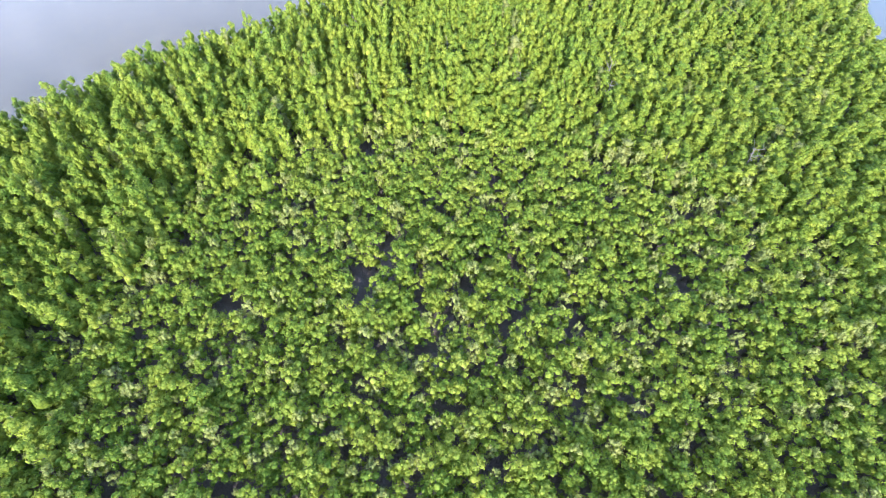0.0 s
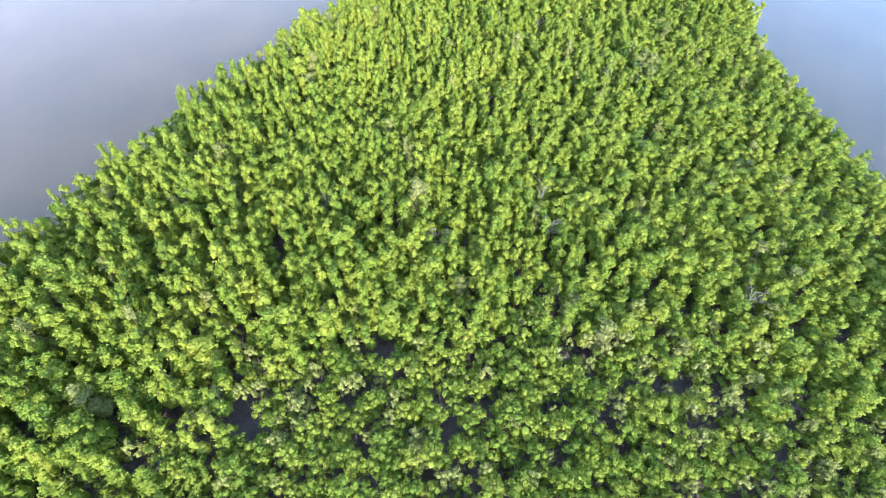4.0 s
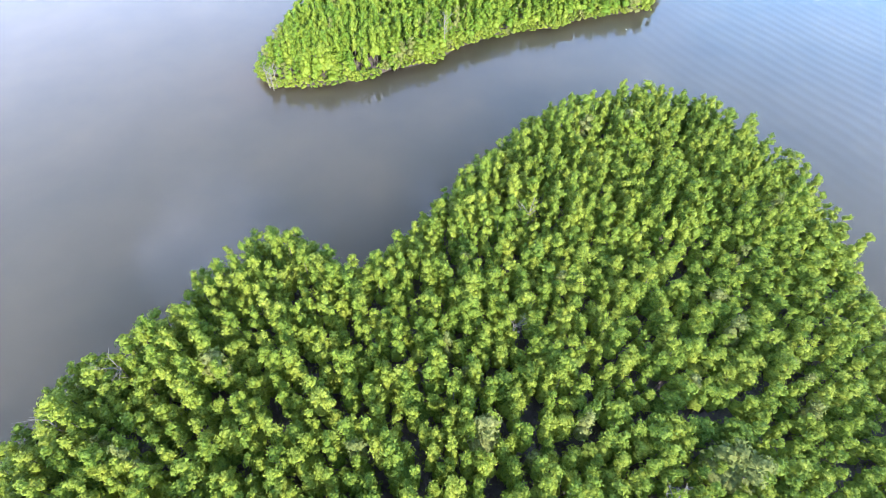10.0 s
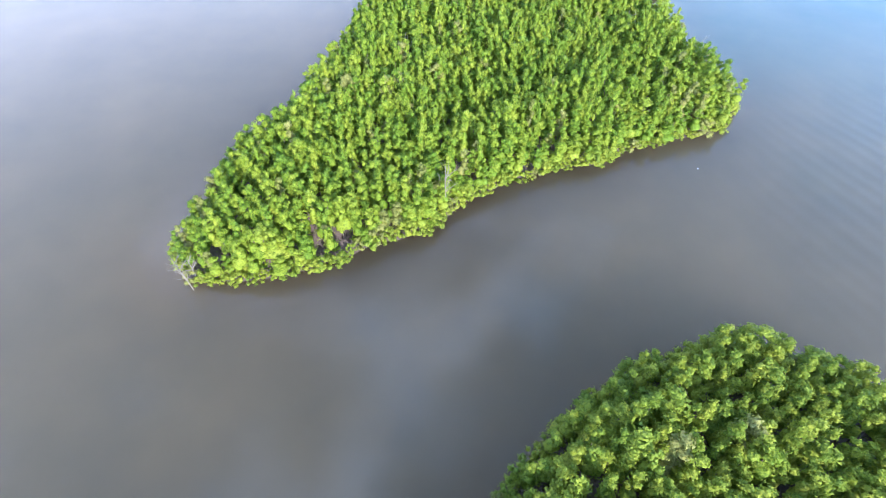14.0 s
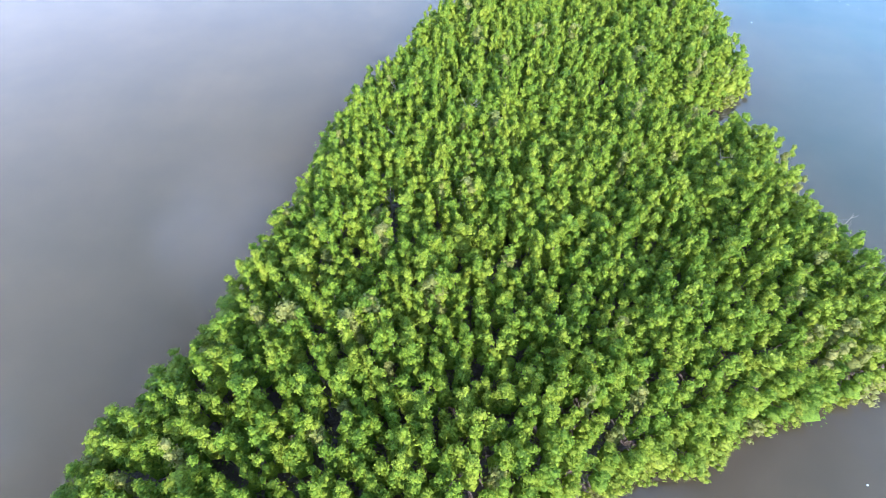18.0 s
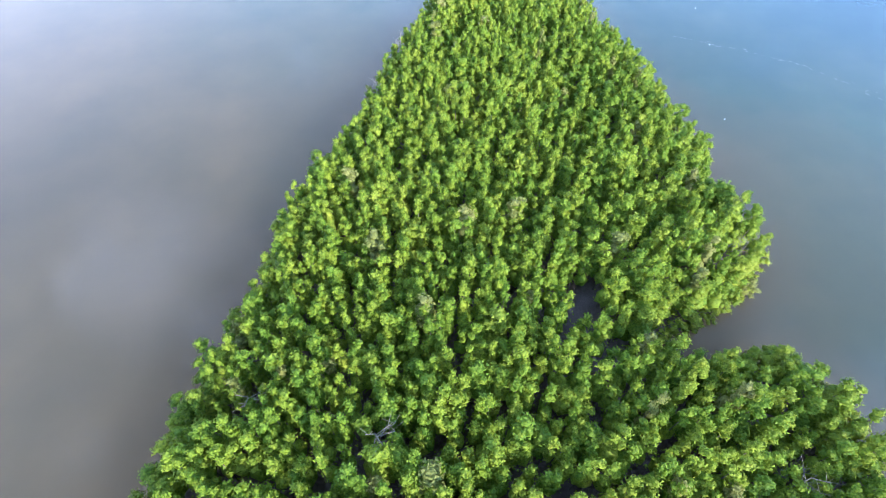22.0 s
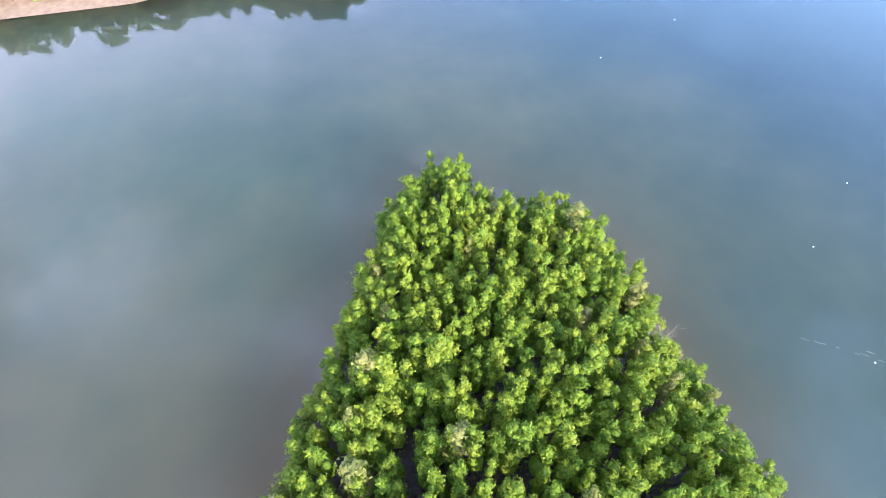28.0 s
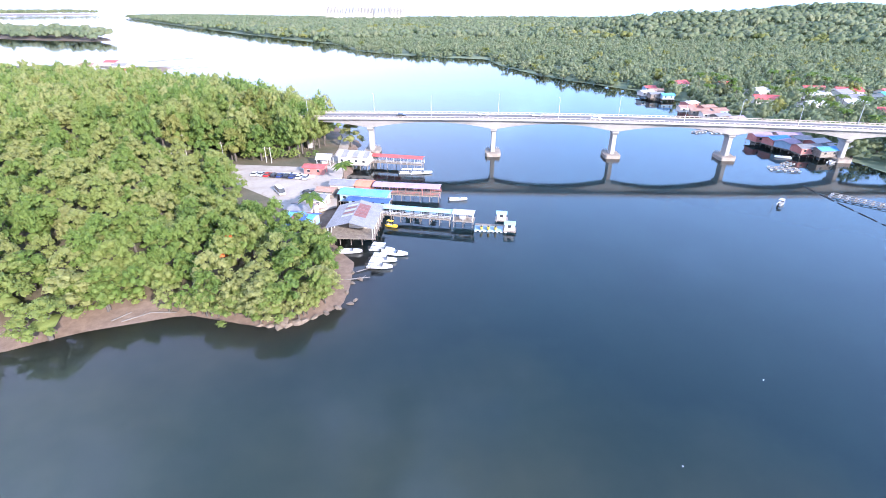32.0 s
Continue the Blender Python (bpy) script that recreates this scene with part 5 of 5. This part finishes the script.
    colours = (("white", (0.75, 0.75, 0.76)), ("black", (0.02, 0.02, 0.025)), ("silver", (0.5, 0.51, 0.53)), ("dark_blue", (0.03, 0.05, 0.16)), ("red", (0.40, 0.03, 0.03)))
    rng = random.Random(5)
    for k in range(9):
        c = colours[(k * 2 + (k > 4)) % 5]
        car(14.5 + k * 2.3, 631.0 - k * 1.15, 1.95, 1.05 + rng.uniform(-0.1, 0.1), paint(*c), c[0].replace("_", " ") + " parked car on the gravel yard")
    car(24.0, 608.5, 1.95, 1.9, paint("white", colours[0][1]), "white van with dark windows on the gravel yard", 6.8, 2.1, 2.5, "van")
    car(33.5, 605.0, 1.95, 0.2, paint("black", colours[1][1]), "dark parked car beside the sheds")
    for k in range(3):
        boat(27 + k * 3.0, 627.5 - k * 2.0, -0.45, 6.5, "white boat laid up on the gravel yard", None, HULL, False, 1.95, "laid_up_boat")


build_waterfront()


def build_yard():
    bm = bmesh.new()
    line = [(-150, 700), (-60, 668), (-20, 653), (10, 642), (30, 634), (44, 640), (49, 660), (53, 686), (52, 705)]
    last = None
    for i in range(len(line) - 1):
        for f in np.linspace(0, 1, 9)[:-1]:
            p = np.array(line[i]) * (1 - f) + np.array(line[i + 1]) * f
            d = unit(np.array(line[i + 1], float) - np.array(line[i]))
            nrm = np.array([-d[1], d[0]]) * (3.0 if i < 4 else 2.2)
            z = [float(peninsula_height(q[None], edge_gap(q[None], PENINSULA))[0]) + 0.25 for q in (p - nrm, p + nrm)]
            row = [bm.verts.new((*(p - nrm), max(z))), bm.verts.new((*(p + nrm), max(z)))]
            if last:
                bm.faces.new((last[0], row[0], row[1], last[1]))
            last = row
    tagged(link_mesh("road", bm, GRAVEL), "pale dirt road to the waterfront", "road", kind="structure")
    bm = bmesh.new()
    prism(bm, [(0, 641), (4, 628), (14, 614), (21, 604), (26, 592), (34, 588), (42, 592), (44, 612), (48, 634), (44, 641), (30, 638), (12, 645)], 1.2, 1.95)
    tagged(link_mesh("yard", bm, GRAVEL), "pale gravel yard where cars and boats stand", "yard", kind="structure")


build_yard()


def palm(x, y, z, height, label="coconut palm with drooping fronds", seed=0):
    rng = np.random.default_rng(seed)
    ob = thing("coconut_palm", Matrix.Translation((x, y, z)), label, "palm", "coconut palms")
    bm = bmesh.new()
    bend = rng.uniform(-0.8, 0.8, 2)
    pts = [Vector((bend[0] * (k / 5) ** 2, bend[1] * (k / 5) ** 2, -0.4 + (height + 0.4) * k / 5)) for k in range(6)]
    for a, b in zip(pts, pts[1:]):
        rod(bm, a, b, 0.17, 0.14, 6)
    part("trunk", bm, BARK, ob)
    top = pts[-1]
    for k in range(17):
        a = k * 2.39996 + rng.uniform(-0.2, 0.2)
        up = rng.uniform(-0.3, 1.2)
        bm = bmesh.new()
        last = None
        for s in range(7):
            f = s / 6
            reach = 4.2 * f
            zz = top.z + up * f * 1.7 - 2.3 * f * f
            c = Vector((top.x + math.cos(a) * reach, top.y + math.sin(a) * reach, zz))
            w = 0.75 * math.sin(math.pi * min(1, f * 0.9 + 0.1)) + 0.03
            side = Vector((-math.sin(a), math.cos(a), 0)) * w
            row = [bm.verts.new(c - side - Vector((0, 0, w * 0.55))), bm.verts.new(c), bm.verts.new(c + side - Vector((0, 0, w * 0.55)))]
            if last:
                bm.faces.new((last[0], row[0], row[1], last[1]))
                bm.faces.new((last[1], row[1], row[2], last[2]))
            last = row
        part("frond", bm, PALMLEAF, ob)
    return ob


palm(46.0, 613.0, 1.8, 7.5, seed=1)
palm(35.0, 580.5, 1.8, 8.5, seed=2)


# ---- the far bank: a stilt village ----
def village():
    rng = random.Random(17)
    roofs = [(ROOF_RED, "red"), (ROOF_BLUE, "blue"), (ROOF_GREY, "grey"), (ROOF_WHITE, "white"), (ROOF_RUST, "rusty"), (ROOF_TEAL, "teal"), (ROOF_PINK, "faded mauve")]
    for x, y in FRONT_HOUSES:
        roof, word = roofs[rng.choice((0, 1, 2, 3, 4, 4, 6, 2))]
        a = rng.choice((0.1, -0.35, -0.2)) + rng.uniform(-0.15, 0.15)
        l, w = rng.uniform(7, 10.5), rng.uniform(5.5, 7.5)
        stilt_house(x, y, x + math.cos(a) * l, y + math.sin(a) * l, w, 1.8, 2.5, [roof], f"stilt house, {word} sheet roof, over the mud", rng.choice((WALLPAINT, WALLBLUE, WALLRED, TIMBER)), 1.0, group="houses of the far village")
    for k, (x, y) in enumerate(INLAND_HOUSES):
        roof, word = roofs[(0, 0, 3, 0, 2, 3, 2, 1, 0, 5, 3)[k % 11]]
        a = rng.uniform(-0.5, 0.4)
        l, w = rng.uniform(11, 16), rng.uniform(8, 10)
        g = np.array([[x, y]], float)
        z = float(mainland_height(g, edge_gap(g, MAINLAND))[0])
        stilt_house(x, y, x + math.cos(a) * l, y + math.sin(a) * l, w, z + 0.8, 3.2, [roof], f"village house with a {word} roof among palms", WALLPAINT, 2.0, group="houses of the far village", legs=False, name="village_house")
    for k, (x, y) in enumerate(WEST_HOUSES):
        roof, word = roofs[(3, 2, 3, 3, 4, 3, 0, 2, 3, 1, 0)[k]]
        g = np.array([[x, y]], float)
        z = max(0.5, float(peninsula_height(g, edge_gap(g, PENINSULA))[0]))
        stilt_house(x, y, x + 12, y - 4, 9, z + 0.8, 3.4, [roof], f"house with a {word} roof on the back shore", WALLPAINT, 1.8, group="houses of the back shore", legs=False, name="village_house")
    for k in range(46):
        x, y = 262 + rng.uniform(0, 150), 590 + rng.uniform(0, 180)
        g = np.array([[x, y]])
        gp = edge_gap(g, MAINLAND)
        if gp[0] < 4:
            continue
        palm(x, y, float(mainland_height(g, gp)[0]), rng.uniform(9, 13), "tall coconut palm among the village houses", 50 + k)


village()


def hotel():
    ob = thing("apartment_building", local(118, 2395, 388, 2316, 0)[0], "long pale many-storeyed building above the far woods", "building")
    x = 0.0
    for k, (w, h) in enumerate(((46, 52), (12, 40), (52, 53), (60, 48), (40, 50), (16, 52), (52, 50))):
        wing = part("wing", one_box(x, x + w - 1.5, 0, 18, 0, h), WHITEPAINT if k % 3 else WALLPAINT, ob)
        bm = bmesh.new()
        for storey in range(int(h / 3.4) - 3):
            z = 13 + storey * 3.4
            for c in range(int(w / 5)):
                box(bm, x + 1.0 + c * 5, x + 4.2 + c * 5, -0.3, 0.2, z, z + 1.9)
        part("window", bm, GLASS, wing)
        x += w
    return ob


hotel()


# ---- single trees that stand out ----
def dead_tree(x, y, z, size, turn, me):
    ob = new("dead_tree", me)
    ob.matrix_world = Matrix.LocRotScale((x, y, z), Euler((0, 0, turn)), (size, size, size))
    return tagged(ob, "bare grey dead mangrove with broken limbs", "dead tree", "dead mangroves")


SNAGS = [shape_mesh("dead_tree", d[0], DEADWOOD) for d in DEAD]
rng_snag = random.Random(9)
for k in range(34):
    if k < 18:
        x, y = rng_snag.uniform(-45, 52), rng_snag.uniform(75, 205)
        home = ISLAND_SOUTH
    else:
        y = rng_snag.uniform(232, 440)
        x = rng_snag.uniform(-35, 55)
        home = ISLAND_NORTH
    if edge_gap(np.array([[x, y]]), home)[0] > 1.0:
        dead_tree(x, y, 0.2, rng_snag.uniform(0.85, 1.18), rng_snag.uniform(0, 6), SNAGS[k % 3])


for k, (x, y, r) in enumerate(CLEARINGS):
    for j in range(3):
        dead_tree(x + math.cos(j * 2.1 + k) * r * 0.5, y + math.sin(j * 2.1 + k) * r * 0.5, 0.1, 0.62 + 0.12 * j, j * 1.9 + k, SNAGS[(j + k) % 3])


PALE_TREES = ((34, 196), (23.5, 197), (33, 200), (-15, 268), (-13, 269.5), (-0.5, 293), (-13, 282.5), (4, 311), (-24, 267), (-4.5, 273.5), (-3, 356.5), (6, 331), (34.5, 337.5), (13.5, 344), (20.5, 346), (-0.5, 342.5), (21, 413), (28.5, 403), (17.5, 402), (52.5, 429), (-40.5, 95.5), (-8, 93), (32, 137), (4, 141), (30, 138.5), (-27, 147.5))
for k, (x, y) in enumerate(PALE_TREES):
    mangrove_tree(k % len(SLIM), x, y, 0.25, k * 1.7, 1.75, 1.08, k > 0)

# ---- the point's shore: hanging growth, rocks, drift logs ----
def point_fringe():
    rng = np.random.default_rng(77)
    rows = []
    line = [(4, 541), (10, 539), (15, 536.5), (23, 532.5), (31, 532), (35.5, 536.5), (37, 544), (37.5, 552), (35.5, 561), (33, 570)]
    for (ax, ay), (bx, by) in zip(line, line[1:]):
        for f in np.arange(0, 1, 1.5 / math.hypot(bx - ax, by - ay)):
            r = rng.uniform(0.8, 1.5)
            rows.append((rng.integers(len(BUSH)), ax + (bx - ax) * f + rng.uniform(-1, 0.6), ay + (by - ay) * f + rng.uniform(-0.3, 1.6), -1.2 * r, rng.uniform(0, 6.28), r, r * rng.uniform(0.9, 1.4), rng.random(), 1))
    for k in range(60):
        x = rng.uniform(-90, 4)
        y = (541 if x < -24 else 545) + rng.uniform(-1, 6)
        r = rng.uniform(0.9, 1.9)
        rows.append((rng.integers(len(BUSH)), x, y, -0.6, rng.uniform(0, 6.28), r, r * rng.uniform(0.7, 1.1), rng.random(), 2 if rng.random() < 0.1 else 1))
    for x0, y0, x1, y1, n in ((-70, 662, 30, 626, 50), (6, 655, 40, 648, 26), (4, 600, 24, 575, 26), (-20, 640, 8, 618, 26)):
        for k in range(n):
            f = rng.random()
            r = rng.uniform(0.6, 1.2)
            x, y = x0 + (x1 - x0) * f + rng.uniform(-2, 2), y0 + (y1 - y0) * f + rng.uniform(-2, 2)
            if yard_free(x, y):
                p = np.array([[x, y]])
                rows.append((rng.integers(len(BUSH)), x, y, float(peninsula_height(p, edge_gap(p, PENINSULA))[0]) - 1.0, rng.uniform(0, 6.28), r, r, rng.random(), 1))
    grove("shore_shrubs", BUSH, rows, [BARK, BROADLEAF, PALE], "green shrubs along the point's shore and road", "shrubs")


point_fringe()
blossom = thing("flame_tree", Matrix.LocRotScale((14.5, 558.5, 0.6), Euler((0, 0, 1.1)), (0.75, 0.75, 0.85)), "small tree in orange blossom at the edge of the wood", "tree")
for piece, me in (("trunk", shape_mesh("trunk", BROAD[1][0], BARK)), ("crown", shape_mesh("crown", BROAD[1][1], ORANGE))):
    one = new(piece, me)
    one.parent = blossom


def foam_streaks():
    """Thin broken lines of pale foam on the water."""
    rng = np.random.default_rng(88)
    V, F = [], []
    for line, reach in ((((80, 407), (87, 401), (100, 392), (108, 381), (118, 362)), 0.8),):
        for (ax, ay), (bx, by) in zip(line, line[1:]):
            length = math.hypot(bx - ax, by - ay)
            ux, uy = (bx - ax) / length, (by - ay) / length
            for s in np.arange(0, length, 0.8):
                for k in range(2):
                    if rng.random() < 0.68:
                        continue
                    o = rng.normal() * 0.5 * reach + math.sin(s * 0.35 + ax) * 0.5
                    cx, cy = ax + ux * s - uy * o, ay + uy * s + ux * o
                    l, w = rng.uniform(0.3, 0.9) * reach, rng.uniform(0.03, 0.09) * reach
                    n = len(V)
                    for k6 in range(6):
                        a = k6 * math.tau / 6
                        p, q = math.cos(a) * l, math.sin(a) * w * rng.uniform(0.6, 1.3)
                        V.append((cx + ux * p - uy * q, cy + uy * p + ux * q, 0.012))
                    F.append(tuple(range(n, n + 6)))
    me = bpy.data.meshes.new("foam")
    me.from_pydata(V, [], F)
    me.materials.append(FOAM)
    tagged(new("foam", me), "thin broken lines of pale foam on the water", "foam", kind="stuff")


foam_streaks()
SHORE_TREE = dome_shape(701, 4.6, 7.5, 30, 50, 0.2, 0.12, 6)


def shore_tree(x, y, w, h, turn):
    ob = thing("shore_tree", Matrix.LocRotScale((x, y, 0.1), Euler((0, 0, turn)), (w, w, h)), "low spreading pale green mangrove on the mud beach", "tree")
    part_mesh = new("trunk", shape_mesh("trunk", SHORE_TREE[0], BARK))
    part_mesh.parent = ob
    part_mesh = new("crown", shape_mesh("crown", SHORE_TREE[1], BROADLEAF))
    part_mesh.parent = ob


shore_tree(-17.5, 537.5, 1.65, 1.15, 0.4)
shore_tree(-33.0, 546.0, 1.4, 1.1, 2.0)
shore_tree(-2.0, 551.0, 1.3, 1.25, 4.0)


def rock(x, y, z, sx, sy, sz, seed):
    rng = np.random.default_rng(seed)
    bm = bmesh.new()
    bmesh.ops.create_icosphere(bm, subdivisions=2, radius=1.0)
    for v in bm.verts:
        n = noise.noise(v.co * 1.3 + Vector((seed * 3.1, 0, 0)))
        v.co = Vector((v.co.x * sx, v.co.y * sy, v.co.z * sz)) * (1 + 0.55 * n)
        v.co.z = round(v.co.z / (sz * 0.33)) * sz * 0.33 * 0.5 + v.co.z * 0.5
    ob = link_mesh("rock", bm, ROCK)
    ob.matrix_world = pose(x, y, z, 0, 0, float(rng.uniform(0, 360)))
    return tagged(ob, "pale layered shore rock half in the water", "rock", "rocks at the point")


for k, (x, y, s) in enumerate(((24.5, 530.6, 0.9), (26.2, 530.2, 1.3), (28.2, 530.0, 1.1), (29.8, 530.4, 1.4), (27.0, 531.2, 1.5), (31.4, 530.8, 0.9), (33.4, 531.4, 0.8), (36.0, 532.4, 0.8), (38.6, 534.0, 0.9), (41.2, 535.0, 0.7), (42.6, 536.2, 0.6), (41.0, 540, 0.7), (42.6, 544, 0.6), (44.6, 545.4, 0.8), (43.2, 549, 0.6), (22.6, 531.4, 0.7))):
    rock(x, y + 0.5, 0.05 + (0.6 if k == 4 else 0), 1.2 * s, 0.7 * s, 0.55 * s, k + 1)
for k, (x, y, a, l) in enumerate(((-3, 541, 20, 5.5), (-6, 541.8, 35, 4), (2, 541.5, -15, 6), (44, 546, -5, 6), (-32, 539, 10, 5), (46, 550, 15, 4))):
    bm = bmesh.new()
    rod(bm, (-l / 2, 0, 0), (l / 2, 0, 0.15), 0.16, 0.1, 7)
    rod(bm, (l * 0.2, 0, 0.1), (l * 0.35, 0.7, 0.5), 0.07, 0.03, 5)
    ob = link_mesh("drift_log", bm, DEADWOOD)
    p = np.array([[x, y]], float)
    ob.matrix_world = pose(x, y, max(0.1, float(peninsula_height(p, edge_gap(p, PENINSULA))[0])) + 0.12, 0, 0, a)
    tagged(ob, "bleached drift log on the mud beach", "log", "drift logs")


# ---- rafts and floats in the channel ----
def raft(x, y, turn, length, wide, label="timber fish-farm raft with drums and nets"):
    ob = thing("fish_raft", pose(x, y, 0.1, 0, 0, turn), label, "raft", "fish rafts")
    n = max(2, round(length / 2.4))
    for k in range(n + 1):
        u = -length / 2 + length * k / n
        part("cross_beam", one_box(u - 0.15, u + 0.15, -wide / 2, wide / 2, 0.3, 0.45), TIMBER, ob)
        for v in (-wide / 2 + 0.3, 0, wide / 2 - 0.3):
            part("drum", one_rod((u - 0.45, v, 0.12), (u + 0.45, v, 0.12), 0.3, 0.3, 8), HULL if (k + int(v)) % 3 else WALLBLUE, ob)
    for v in (-wide / 2, 0, wide / 2):
        part("beam", one_box(-length / 2, length / 2, v - 0.2, v + 0.2, 0.45, 0.58), TIMBER, ob)
    return ob


raft(218, 591, -30, 10, 4.5)
raft(225, 596, 20, 6, 3)
for k in range(3):
    raft(210.0 + k * 3.2, 559.5 - k * 6.0, -62, 7.0, 4.5, "raft crowded with white floats in the channel")
raft(230, 654, 10, 7, 3)
raft(238, 650, -15, 7, 3)
for x, y, a in ((-108, 1139, 30), (-105, 1051, 0), (-92, 1027, 20), (-131, 1118, 40), (-70, 1040, 10)):
    raft(x, y, a, 22, 8)
boat(185, 560.5, 0.4, 4.5, "small white boat drifting in the channel", HULL)
boat(232, 605, 2.6, 6.5, "white boat at the stilt village", None)
boat(246, 594, 0.3, 6.5, "white boat on the mud by the bridge pier", None)


def boom(x0, y0, x1, y1, n):
    first = None
    for k in range(n):
        f = (k + 0.5) / n
        if k % 5 == 4:
            continue
        at = pose(x0 + (x1 - x0) * f, y0 + (y1 - y0) * f + 0.6 * math.sin(f * 3.1), 0.05, 0, 0, math.degrees(math.atan2(y1 - y0, x1 - x0)))
        if first is None:
            bm = bmesh.new()
            rod(bm, (-0.85, 0, 0), (0.85, 0, 0), 0.18, 0.18, 8)
            first = tagged(link_mesh("float_tube", bm, TYRE), "dark float tube of a boom line", "float", "boom floats")
            first.matrix_world = at
        else:
            copy_thing(first, at)


boom(208, 573, 200, 536, 22)
bm = bmesh.new()
bmesh.ops.create_icosphere(bm, subdivisions=1, radius=0.14)
buoy = tagged(link_mesh("buoy", bm, HULL), "small white float on the water", "float", "white floats")
buoy.matrix_world = pose(86, 401, 0.08)
for x, y in ((92, 420), (108, 431), (74, 372), (47, 254), (110, 492), (84, 480)):
    copy_thing(buoy, pose(x, y, 0.08))

# ---- poles by the road, traffic on the bridge ----
for x, y, h in ((-14, 658, 9), (1, 651, 9), (17.5, 647, 7), (19.5, 646, 7), (-40, 668, 9)):
    p = np.array([[x, y]], float)
    z = float(peninsula_height(p, edge_gap(p, PENINSULA))[0])
    ob = thing("utility_pole", pose(x, y, z - 0.3), "grey utility pole beside the dirt road", "pole", "poles by the road")
    part("post", one_rod((0, 0, 0), (0, 0, h), 0.14, 0.1, 8), WALLPAINT, ob)
    part("crossarm", one_box(-0.9, 0.9, -0.06, 0.06, h - 0.7, h - 0.55), TIMBER, ob)
for s, side, c in ((14, -2.2, ("black", (0.02, 0.02, 0.025))), (49, 2.2, ("white", (0.55, 0.55, 0.56))), (96, -2.2, ("white", (0.55, 0.55, 0.56))), (72, 2.2, ("silver", (0.4, 0.41, 0.43)))):
    p = BRIDGE_A + BRIDGE_D * s + Vector((-BRIDGE_D.y, BRIDGE_D.x, 0)) * side
    car(p.x, p.y, deck_z(s) + 0.03, BRIDGE_TURN + (math.pi if side > 0 else 0), paint(*c), c[0].replace("_", " ") + " car crossing the bridge")
